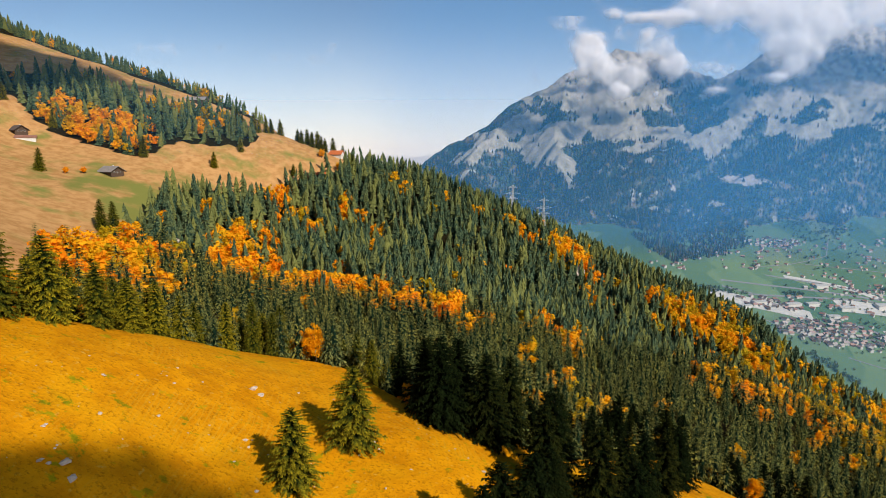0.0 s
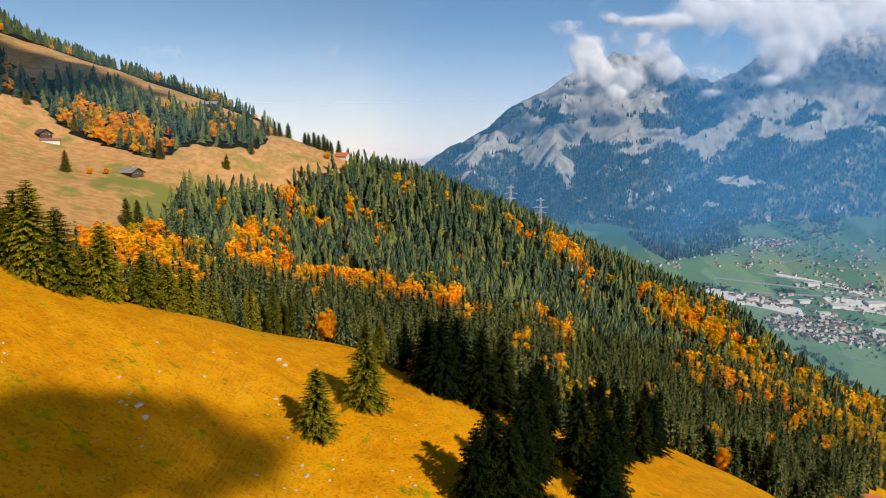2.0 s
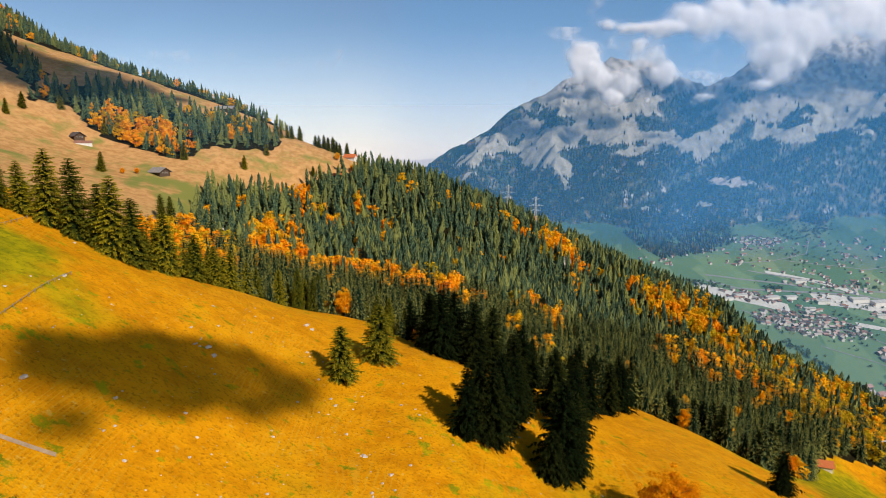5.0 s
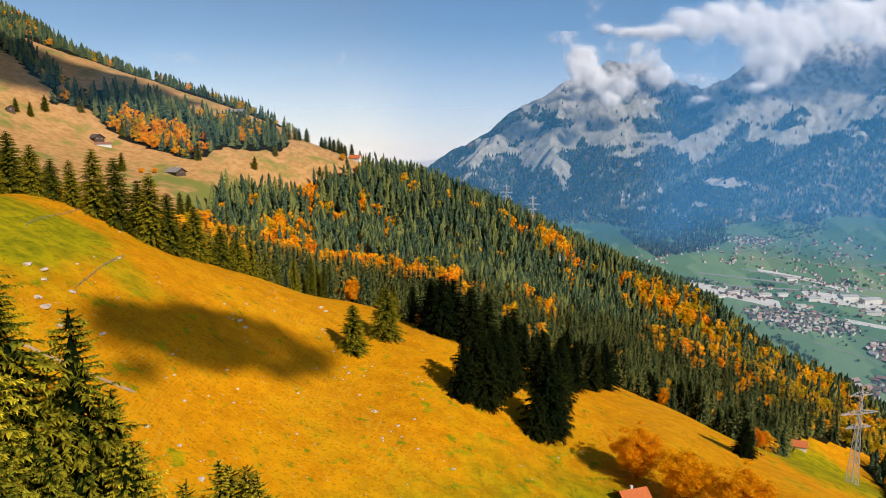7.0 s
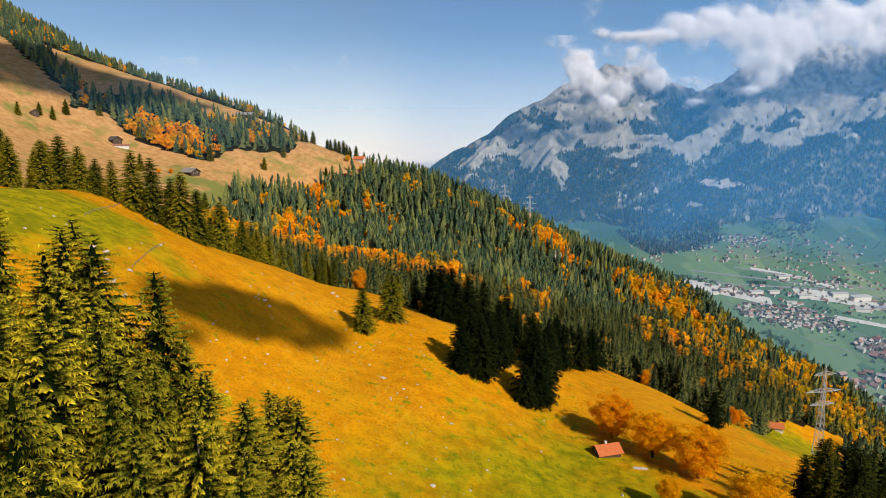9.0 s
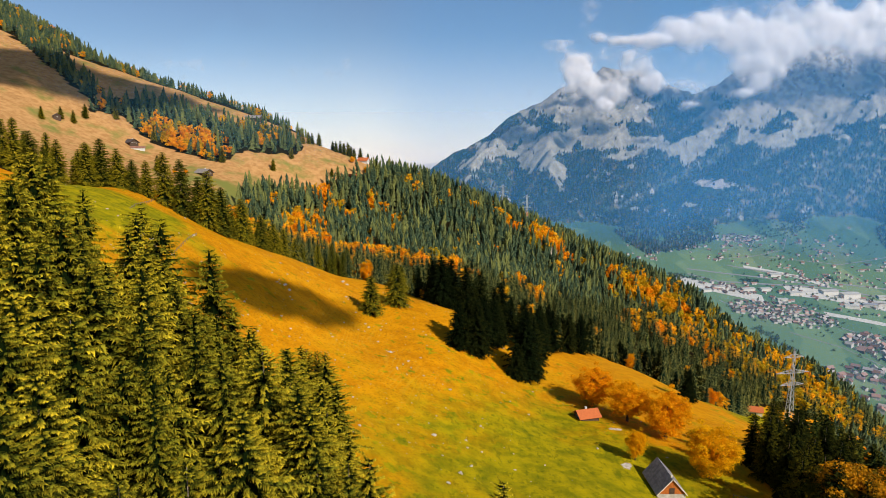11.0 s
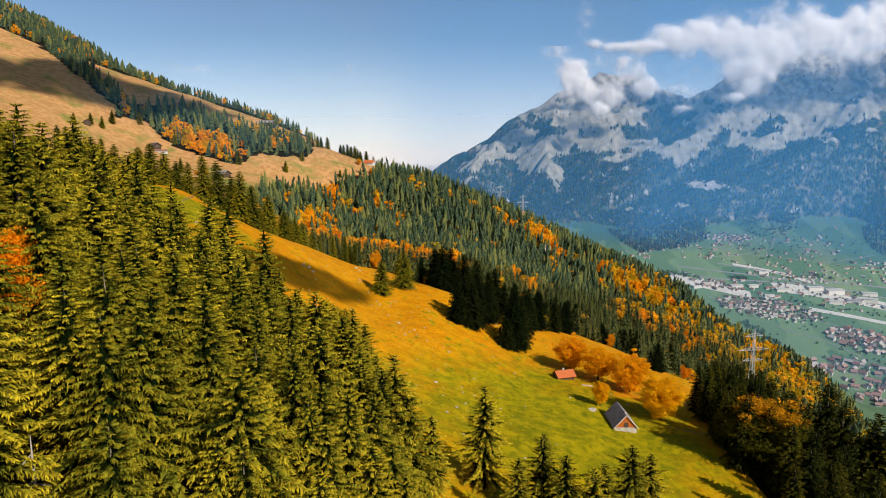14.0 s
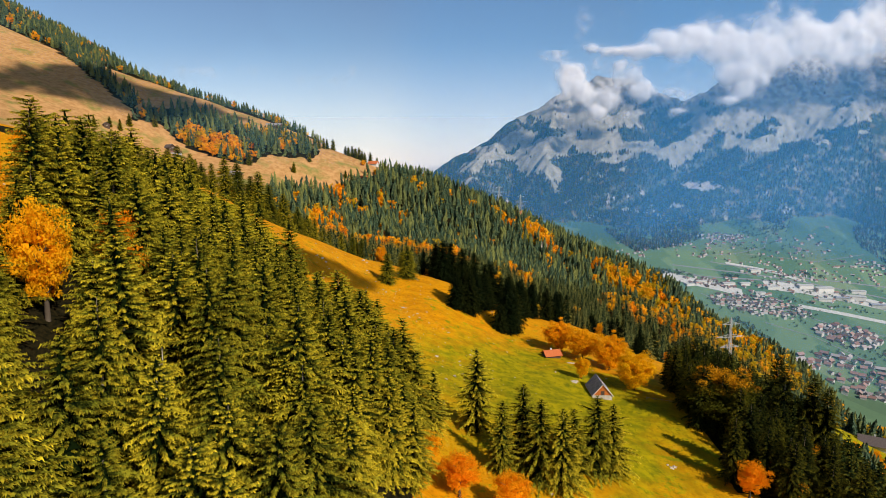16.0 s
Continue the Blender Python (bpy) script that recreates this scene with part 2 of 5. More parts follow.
    return m.bump(m.math("ADD", m.math("MULTIPLY", m.math("ADD", fine, m.math("MULTIPLY", tuft, 0.6)), 0.7), mid), 0.5, 0.9).m


GROUND = ground_mat()

ROOF_BROWN = two_tone("weathered_shingles", (0.07, 0.05, 0.045), (0.14, 0.11, 0.10), 1.5, 0.8, 0.5)
ROOF_GREY = two_tone("grey_slate", (0.15, 0.15, 0.17), (0.46, 0.45, 0.49), 0.7, 0.6, 0.4)
ROOF_RED = two_tone("red_tiles", (0.42, 0.10, 0.03), (0.60, 0.17, 0.05), 1.6, 0.75, 0.4)
ROOF_PALE = two_tone("pale_sheet_roof", (0.20, 0.17, 0.15), (0.34, 0.30, 0.27), 0.8, 0.6, 0.2)
TIMBER = two_tone("sun_browned_timber", (0.36, 0.085, 0.012), (0.58, 0.18, 0.03), 2.2, 0.75, 0.5)
TIMBER_DARK = two_tone("dark_timber", (0.05, 0.03, 0.02), (0.11, 0.07, 0.045), 2.2, 0.8, 0.5)
WHITE_STONE = two_tone("whitewashed_stone", (0.30, 0.25, 0.20), (0.62, 0.56, 0.49), 1.1, 0.9, 0.7, 0.05)
PLASTER = two_tone("white_plaster", (0.50, 0.47, 0.43), (0.68, 0.65, 0.60), 0.9, 0.85, 0.2)
PLASTER_WARM = two_tone("cream_plaster", (0.55, 0.47, 0.38), (0.72, 0.64, 0.54), 0.9, 0.85, 0.2)
PANE = two_tone("dark_window_glass", (0.03, 0.035, 0.04), (0.06, 0.07, 0.08), 0.5, 0.15, 0.0)
CONCRETE = two_tone("pale_gravel", (0.34, 0.32, 0.295), (0.56, 0.53, 0.49), 0.2, 0.9, 0.2, 0.02, 0.0, "pos")
ASPHALT = two_tone("worn_asphalt", (0.14, 0.14, 0.14), (0.24, 0.235, 0.23), 0.2, 0.9, 0.2, 0.02, 0.0, "pos")


def town_roof_mat():
    m = Mat("town_roofs", 0.8)
    r = m.rand()
    c = m.mix(m.ramp(r, 0.2, 0.5), (0.22, 0.10, 0.07), (0.42, 0.24, 0.19))
    c = m.mix(m.ramp(r, 0.6, 0.85), c, (0.50, 0.43, 0.40))
    c = m.mix(m.math("MULTIPLY", m.noise(m.pos(), 0.8, 3), 0.4), c, (0.12, 0.08, 0.07))
    return m.color(c).bump(m.noise(m.pos(), 2.0, 3), 0.3, 0.05).m


TOWN_ROOF = town_roof_mat()


def haze_sheet_mat(name, tone, most):
    """Tinted see-through sheet in place of haze: its colour veils a share of what lies behind."""
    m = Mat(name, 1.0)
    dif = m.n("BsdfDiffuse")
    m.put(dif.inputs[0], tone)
    even = m.n("CombineXYZ")  # one fixed normal, so the sheet is lit alike whichever way it runs
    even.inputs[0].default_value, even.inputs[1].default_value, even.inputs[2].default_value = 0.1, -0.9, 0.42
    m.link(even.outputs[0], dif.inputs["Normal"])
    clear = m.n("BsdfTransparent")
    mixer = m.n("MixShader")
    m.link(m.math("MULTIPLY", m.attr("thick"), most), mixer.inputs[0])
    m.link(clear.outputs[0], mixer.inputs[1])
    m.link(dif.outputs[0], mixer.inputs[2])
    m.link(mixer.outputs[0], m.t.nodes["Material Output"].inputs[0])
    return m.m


def cloud_mat():
    m = Mat("cloud", 1.0)
    dif, through_light = m.n("BsdfDiffuse"), m.n("BsdfTranslucent")
    m.put(dif.inputs[0], (1.0, 0.94, 0.92))
    m.put(through_light.inputs[0], (0.92, 0.93, 0.95))
    body = m.n("MixShader")
    body.inputs[0].default_value = 0.12
    m.link(dif.outputs[0], body.inputs[1])
    m.link(through_light.outputs[0], body.inputs[2])
    edge = m.n("MixShader")
    p = m.pos()
    wisp = m.math("MULTIPLY", m.math("SUBTRACT", m.noise(p, 0.018, 7, 0.55), 0.5), 1.1)
    m.link(m.math("MULTIPLY", m.ramp(m.math("ADD", m.attr("thick"), wisp), 0.0, 1.0), 0.96), edge.inputs[0])
    m.link(m.n("BsdfTransparent").outputs[0], edge.inputs[1])
    m.link(body.outputs[0], edge.inputs[2])
    m.link(edge.outputs[0], m.t.nodes["Material Output"].inputs[0])
    return m.m


HAZE_SHEET = haze_sheet_mat("tinted_haze", (0.10, 0.30, 0.52), 0.14)
HAZE_SHEET_FAR = haze_sheet_mat("tinted_haze_far", (0.06, 0.28, 0.64), 0.20)
HAZE_SHEET_HILL = haze_sheet_mat("tinted_haze_hill", (0.08, 0.30, 0.50), 0.05)
HAZE_SHEET_PALE = haze_sheet_mat("pale_tinted_haze", (0.70, 0.63, 0.68), 0.75)
CLOUD = cloud_mat()
EARTH = two_tone("bare_earth", (0.34, 0.21, 0.11), (0.52, 0.36, 0.22), 0.8, 0.95, 0.4, 0.05, 0.0, "pos")
CRAG = two_tone("pinkish_limestone", (0.38, 0.29, 0.24), (0.66, 0.57, 0.50), 0.25, 0.9, 0.8, 0.3, 0.0, "pos")
ROOF_TOWN_RED = two_tone("brownish_red_roofs", (0.20, 0.08, 0.05), (0.36, 0.20, 0.15), 0.02, 0.8, 0.1, 0.02, 0.0, "pos")
# ---- the lie of the land ----
# Heights of the near slope, every 45 m across (x from -225) and 80 m along (y from -160).
NEAR = np.array([
    [30, 10, -11, -35, -58, -79, -97, -113, -128, -142, -158],
    [25, 8, -12, -36, -64, -86, -103, -118, -132, -147, -162],
    [18, 3, -12, -33, -62, -92, -108, -122, -134, -149, -164],
    [11, -2, -21, -46, -76, -97, -110, -121, -128, -148, -164],
    [1, -6, -23, -55, -84, -104, -114, -121, -125, -142, -159],
    [-6, -10, -30, -58, -87, -98, -118, -126, -137, -147, -165],
    [-11, -22, -49, -66, -86, -95, -116, -132, -144, -164, -180],
    [-32, -55, -72, -88, -96, -116, -129, -141, -158, -178, -196],
    [-49, -67, -86, -100, -116, -123, -137, -151, -164, -174, -198],
])
# Heights of the far flank, every 120 m across (x from -840) and along (y from 320).
FAR = np.array([
    [158, 130, 108, 70, 38, 0, -55, -94, -141, -187, -233, -290, -343],
    [163, 127, 95, 57, 8, -40, -85, -122, -159, -215, -261, -320, -370],
    [171, 133, 96, 54, -2, -39, -98, -112, -156, -185, -246, -327, -392],
    [209, 169, 126, 79, 11, -18, -71, -111, -154, -218, -241, -283, -405],
    [255, 214, 165, 115, 74, 31, -7, -50, -105, -160, -210, -347, -437],
    [295, 247, 185, 122, 82, 39, -44, -72, -109, -168, -239, -360, -424],
    [264, 222, 165, 91, 26, -26, -93, -143, -189, -257, -319, -363, -400],
])


def weights(t):
    return np.stack([-.5 * t + t * t - .5 * t ** 3, 1 - 2.5 * t * t + 1.5 * t ** 3,
                     .5 * t + 2 * t * t - 1.5 * t ** 3, -.5 * t * t + .5 * t ** 3])


def lattice(g, x0, y0, sx, sy, x, y):
    """Smooth height between the knots of a lattice."""
    u = np.clip((x - x0) / sx, 0, g.shape[1] - 1.0001)
    v = np.clip((y - y0) / sy, 0, g.shape[0] - 1.0001)
    i, j = u.astype(int), v.astype(int)
    wu, wv = weights(u - i), weights(v - j)
    z = 0
    for a in range(4):
        for b in range(4):
            z = z + wu[a] * wv[b] * g[np.clip(j + b - 1, 0, g.shape[0] - 1), np.clip(i + a - 1, 0, g.shape[1] - 1)]
    return z


def smooth(a, b, t):
    t = np.clip((t - a) / (b - a), 0, 1)
    return t * t * (3 - 2 * t)


GRID = np.random.RandomState(5).rand(256, 256)


def value(x, y):
    """Smooth value noise, 0 to 1, one cell per unit."""
    i, j = np.floor(x).astype(int), np.floor(y).astype(int)
    a, b = x - i, y - j
    a, b = a * a * (3 - 2 * a), b * b * (3 - 2 * b)
    g = lambda p, q: GRID[q % 256, p % 256]
    return (g(i, j) * (1 - a) + g(i + 1, j) * a) * (1 - b) + (g(i, j + 1) * (1 - a) + g(i + 1, j + 1) * a) * b


def fbm(x, y, octaves=4):
    z, w, s = 0, 1.0, 0.0
    for k in range(octaves):
        z, s = z + w * value(x * 2 ** k + 17.3 * k, y * 2 ** k + 9.1 * k), s + w
        w *= 0.5
    return z / s


def ridged(x, y, octaves=4):
    z, w, s = 0, 1.0, 0.0
    for k in range(octaves):
        z, s = z + w * (1 - np.abs(2 * value(x * 2 ** k + 31.7 * k, y * 2 ** k + 5.3 * k) - 1)), s + w
        w *= 0.5
    return z / s


CREST_X = [-300, -100, -14, 25, 119, 187, 270, 331, 376, 443, 543, 621, 699, 759, 817, 905, 980, 1024, 1070, 1131, 1188, 1310, 1700, 2600]
CREST_Z = [-190, -100, -33, -10, 36, 95, 140, 179, 185, 229, 219, 182, 159, 182, 219, 255, 273, 290, 285, 273, 285, 299, 260, 240]
CREST_Y = 1700.0


def valley_z(x, y):
    return -253 + 0.39 * (np.clip(y, 830, 1440) - 1179) - 0.13 * (np.clip(x, 100, 1500) - 640) * (1 - 0.95 * smooth(1150, 1420, y))


# Where the range meets the valley floor, and the spurs that run down from its crest: x, y, z along each.
FOOT_X = [0, 200, 347, 444, 540, 619, 712, 770, 849, 925, 1021, 1060, 1130, 1400]
FOOT_Y = [1390, 1410, 1418, 1372, 1374, 1390, 1436, 1440, 1408, 1462, 1468, 1420, 1380, 1300]
SPURS = [([(335, 1695, 177), (304, 1650, 97), (275, 1590, 20), (275, 1530, -44), (330, 1450, -110)], 0.95),
         ([(846, 1700, 216), (740, 1650, 116), (623, 1590, 29), (470, 1520, -26), (315, 1420, -132)], 0.85),
         ([(1022, 1530, 46), (855, 1490, -16), (725, 1450, -68), (637, 1415, -134), (605, 1390, -165)], 0.9),
         ([(1002, 1690, 186), (921, 1620, 67), (849, 1560, 37), (730, 1490, -42), (675, 1445, -93)], 0.8),
         ([(139, 1640, 49), (67, 1540, -44), (81, 1470, -94)], 0.9),
         ([(1190, 1690, 250), (1150, 1600, 120), (1060, 1530, 40), (1000, 1490, -60), (985, 1470, -140)], 0.9),
         ([(530, 1690, 160), (480, 1630, 60), (410, 1570, 10), (372, 1490, -70), (360, 1425, -150)], 0.8)]


def mountain_z(x, y):
    """The range across the valley, with its crest, gullies and spurs."""
    crest = np.interp(x, CREST_X, CREST_Z)
    foot = np.interp(x, FOOT_X, FOOT_Y) + 16 * (fbm(x / 40, x * 0 + 3.3, 2) - 0.5)
    base = valley_z(x, np.maximum(y, foot))
    s = (y - foot) / (CREST_Y - foot)
    up = np.clip(s, 0, 1)
    body = np.sin(np.pi * up) ** 1.2
    u = x - 1.9 * (y - 1400)
    z = base + (crest - base) * (0.5 * up + 0.5 * up ** 2.0) + 10 * smooth(0, 0.05, up) - 92 * body
    for line, fall in SPURS:
        p = np.array(line[::-1], float)
        px, pz = np.interp(y, p[:, 1], p[:, 0]), np.interp(y, p[:, 1], p[:, 2])
        lean = np.hypot(1, (p[-1, 0] - p[0, 0]) / (p[-1, 1] - p[0, 1]))
        wander = 34 * (fbm(y / 60 + line[0][0], z / 80, 3) - 0.5)
        ridge = pz - fall * np.abs(x - px - wander) / lean - 1.2 * np.maximum(p[0, 1] - y, 0)
        k = np.clip(0.5 + (ridge - z) / 30, 0, 1)
        z = z * (1 - k) + ridge * k + 7 * k * (1 - k)
    z = z + body * (42 * (ridged(u / 105, y / 300, 3) - 0.6) + 24 * (ridged(u / 38 + 5, y / 110, 3) - 0.55) + 6 * (ridged(u / 15, y / 40, 3) - 0.5))
    z = z + 15 * (ridged(x / 55, y / 60, 4) - 0.6) * smooth(0.55, 1.0, up) + 9 * (ridged(x / 21, y / 26, 3) - 0.6) * smooth(0.6, 1.0, up)
    z = z + 46 * np.exp(-((x - 1062) / 46) ** 2 - ((y - 1335) / 62) ** 2) * (s > -3)
    return z - 110 * np.clip(s - 1, 0, 9) ** 1.2 - 420 * np.clip(-s, 0, 1)


# The brow of the meadow, beyond which the slope drops into a wooded gully.
BROW_X = [-260, -205, -190, -174, -157, -134, -110, -95, -82, -41, -12, 40, 70, 101, 140, 172, 205, 300]
BROW_Y = [252, 262, 268, 281, 295, 298, 330, 352, 372, 378, 348, 346, 368, 392, 365, 345, 372, 490]


# Open alps on the range: x, z, half width, half height, tilt in degrees.
ALPS = [(175, 36, 140, 26, 30), (280, 21, 103, 42, 15), (412, 48, 104, 31, 0), (562, 33, 52, 18, -10), (298, -50, 32, 24, -60), (667, 21, 85, 38, 25), (817, 96, 127, 30, 12),
        (1017, 130, 88, 58, 0), (849, 40, 83, 19, -10), (980, 75, 98, 32, 15), (393, 96, 85, 34, 0), (482, -2, 54, 10, 10)]


def range_wood(x, y, z):
    """Where the range is wooded, 0 to 1: dense below, in belts and strips between the alps above."""
    u = x - 1.9 * (y - 1400)
    bare = 0 * x
    for cx, cz, rx, rz, tilt in ALPS:
        c, k = math.cos(radians(tilt)), math.sin(radians(tilt))
        a, b = (x - cx) * c + (z - cz) * k, (z - cz) * c - (x - cx) * k
        bare = np.maximum(bare, np.exp(-0.7 * ((a / rx) ** 2 + (b / rz) ** 2)))
    n = 0.55 * fbm(x / 60 + 3, z / 24 + 8, 4) + 0.45 * fbm(u / 26 + 9, z / 30, 3)
    bare = 0.92 * bare + 1.9 * (n - 0.5) + 0.42 * smooth(70, 150, z) + 0.9 * smooth(150, 205, z)
    return 1 - smooth(0.40, 0.50, bare)


def height(x, y):
    x, y = np.asarray(x, float), np.asarray(y, float)
    near = lattice(NEAR, -225, -160, 45, 80, x, y)
    far = lattice(FAR, -840, 320, 120, 120, x, y) - 0.42 * np.minimum(x + 840, 0) - 0.5 * np.maximum(x - 600, 0) - 0.6 * np.maximum(y - 1040, 0)
    w = smooth(225, 160, np.abs(x)) * smooth(475, 405, y)
    hill = near * w + far * (1 - w)
    hill = hill + (fbm(x / 26, y / 26, 3) - 0.5) * 2.4 + (fbm(x / 90, y / 90, 2) - 0.5) * 5 * (1 - 0.7 * w)
    past = y - np.interp(x, BROW_X, BROW_Y)
    hill = hill - 13 * smooth(0, 28, past) * smooth(150, 70, past) * smooth(-260, -200, x) * smooth(300, 220, x)
    v = valley_z(x, y) + (fbm(x / 120, y / 120, 2) - 0.5) * 4
    land = np.maximum(hill, v) + 6 * np.exp(-np.abs(hill - v) / 9)
    far_hills = -300 + 265 * np.exp(-((y - 4100) / 350) ** 2) * (0.86 + 0.16 * fbm(x / 260, y * 0 + 2.5, 3))
    land = np.where(y > 1480, np.maximum(land - 0.9 * np.clip(y - 1480, 0, 300), far_hills), land)
    return np.maximum(land, mountain_z(x, y))


def h(x, y):
    return float(height(np.array([x]), np.array([y]))[0])
def inside(poly, x, y):
    """Which of the places lie in a polygon of the plan."""
    x, y = np.asarray(x, float), np.asarray(y, float)
    odd = np.zeros(x.shape, bool)
    for (x0, y0), (x1, y1) in zip(poly, poly[1:] + poly[:1]):
        cut = ((y0 > y) != (y1 > y)) & (x < (x1 - x0) * (y - y0) / (y1 - y0 + 1e-9) + x0)
        odd ^= cut
    return odd


def link_mesh(name, verts, faces, material, smooth_shading=False):
    me = bpy.data.meshes.new(name)
    me.from_pydata(verts, [], faces)
    me.materials.append(material)
    if smooth_shading:
        me.polygons.foreach_set("use_smooth", np.ones(len(me.polygons), bool))
    me.update()
    return me


def fast_mesh(name, verts, quads=None, tris=None, material=None, smooth_shading=False, attrs=()):
    """A mesh from arrays of vertices, quads and triangles, with float attributes per vertex."""
    me = bpy.data.meshes.new(name)
    q = np.zeros((0, 4), int) if quads is None else np.asarray(quads)
    t = np.zeros((0, 3), int) if tris is None else np.asarray(tris)
    me.vertices.add(len(verts))
    me.vertices.foreach_set("co", np.asarray(verts, np.float32).ravel())
    loops = np.concatenate([q.ravel(), t.ravel()]).astype(np.int32)
    me.loops.add(len(loops))
    me.loops.foreach_set("vertex_index", loops)
    me.polygons.add(len(q) + len(t))
    starts = np.concatenate([np.arange(len(q)) * 4, len(q) * 4 + np.arange(len(t)) * 3]).astype(np.int32)
    me.polygons.foreach_set("loop_start", starts)
    if material:
        me.materials.append(material)
    me.polygons.foreach_set("use_smooth", np.full(len(q) + len(t), smooth_shading))
    for key, values in attrs:
        me.attributes.new(key, "FLOAT", "POINT").data.foreach_set("value", np.asarray(values, np.float32))
    me.update(calc_edges=True)
    me.validate()
    return me


# Woods of the plan, as polygons.
WOOD_MAIN = [(-150, 345), (-118, 372), (-98, 356), (-82, 376), (-41, 382), (-12, 352), (40, 350), (70, 372), (101, 396), (140, 370), (172, 350), (205, 378), (290, 480), (420, 520),
             (560, 640), (560, 860), (330, 900), (110, 870), (-55, 830), (-100, 770), (-165, 690), (-222, 620), (-200, 520), (-195, 420)]
WOOD_BROW = [(-330, 240), (-205, 268), (-190, 272), (-157, 299), (-134, 302), (-112, 334), (-98, 356), (-118, 372), (-160, 345), (-215, 300), (-330, 270)]
WOOD_LEFT = [(-142, 90), (-112, 130), (-80, 136), (-60, 130), (-32, 121), (-22, 95), (-14, 60), (-6, 30), (-10, -30), (-30, -90), (-64, -92), (-77, -50), (-100, -2), (-126, 50)]
WOOD_RIGHT = [(118, 100), (122, 180), (140, 202), (178, 218), (330, 262), (330, 60), (150, 40), (110, 70)]
WOOD_LOW = [(262, 262), (262, 150), (420, 60), (560, 380), (620, 640), (500, 600), (420, 520), (335, 470), (318, 400), (262, 330)]
WOOD_HIGH = [(-430, 690), (-400, 722), (-381, 711), (-362, 699), (-316, 690), (-270, 681), (-252, 728), (-227, 738), (-192, 757), (-190, 782), (-223, 800), (-258, 797), (-301, 780), (-344, 786), (-382, 780), (-416, 746), (-428, 712)]
WOOD_DIAG = [(-660, 915), (-555, 828), (-490, 780), (-440, 752), (-428, 715), (-450, 720), (-490, 742), (-556, 788), (-665, 878)]
WOOD_CREST = [(-800, 820), (-600, 812), (-545, 832), (-480, 868), (-400, 864), (-330, 848), (-200, 856), (-200, 890), (-420, 915), (-560, 950), (-640, 1000), (-800, 1010)]
WOODS = [WOOD_MAIN, WOOD_BROW, WOOD_LEFT, WOOD_RIGHT, WOOD_LOW, WOOD_HIGH, WOOD_DIAG, WOOD_CREST]


def lines(*spans):
    out = []
    for a, b, step in spans:
        out += list(np.arange(a, b, step))
    return np.array(out + [spans[-1][1]])


gx = lines((-1500, -560, 30), (-560, -210, 8), (-210, 240, 3.8), (240, 1140, 5), (1140, 1450, 9), (1450, 4200, 90))
gy = lines((-700, -80, 25), (-80, 440, 4.0), (440, 900, 6), (900, 1280, 8), (1280, 1740, 4), (1740, 1800, 10), (1800, 2500, 25), (2500, 4800, 120))
X, Y = np.meshgrid(gx, gy)
Z = height(X, Y)
nx, ny = len(gx), len(gy)
idx = np.arange(nx * ny).reshape(ny, nx)
quads = np.stack([idx[:-1, :-1], idx[:-1, 1:], idx[1:, 1:], idx[1:, :-1]], -1).reshape(-1, 4)
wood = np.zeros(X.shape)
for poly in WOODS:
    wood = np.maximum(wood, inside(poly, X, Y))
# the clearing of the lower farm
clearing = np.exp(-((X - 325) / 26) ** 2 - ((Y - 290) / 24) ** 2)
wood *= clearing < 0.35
rangeland = (mountain_z(X, Y) > Z - 1.0) & (Y > 1150)
hill_only = lattice(FAR, -840, 320, 120, 120, X, Y) - 0.5 * np.maximum(X - 600, 0) - 0.6 * np.maximum(Y - 1040, 0)
valley = (valley_z(X, Y) > hill_only - 2) & (Y > 700) & ~rangeland
past_brow = Y - np.interp(X, BROW_X, BROW_Y)
alp = smooth(10, 60, past_brow) * (1 - valley) * smooth(60, -60, X)
green = 0.92 * np.exp(-((X - 58) / 88) ** 2 - ((Y - 135) / 110) ** 2) + 1.2 * np.exp(-((X + 160) / 50) ** 2 - ((Y - 210) / 60) ** 2) \
    + 0.5 * np.exp(-((X + 230) / 50) ** 2 - ((Y - 600) / 50) ** 2) + 1.7 * np.exp(-((X - 240) / 72) ** 2 - ((Y - 402) / 85) ** 2) + 1.6 * clearing
slide = np.exp(-((X - 672) / 42) ** 2 - ((Z + 74) / 13) ** 2) + 0.8 * np.exp(-((X - 418) / 17) ** 2 - ((Z + 46) / 8) ** 2) + 0.6 * np.exp(-((X - 522) / 14) ** 2 - ((Z + 92) / 10) ** 2)
rock = slide * rangeland + 0.9 * np.exp(-((X - 71) / 3.6) ** 2 - ((Y - 167) / 3.4) ** 2) + 0.8 * np.exp(-((X - 77) / 4.5) ** 2 - ((Y - 204) / 2.8) ** 2) + np.exp(-((X + 175) / 9) ** 2 - ((Y - 543) / 14) ** 2) + np.exp(-((X + 144) / 12) ** 2 - ((Y - 580) / 14) ** 2) + np.exp(-((X - 141) / 14) ** 2 - ((Y - 765) / 22) ** 2)
woods_far = range_wood(X, Y, Z) * rangeland
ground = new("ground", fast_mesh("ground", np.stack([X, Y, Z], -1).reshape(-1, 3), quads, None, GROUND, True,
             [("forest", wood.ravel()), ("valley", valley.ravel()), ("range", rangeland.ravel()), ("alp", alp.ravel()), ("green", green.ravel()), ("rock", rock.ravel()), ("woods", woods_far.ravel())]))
tagged(ground, "golden autumn mountain pasture falling to a green valley", "ground", kind="structure")
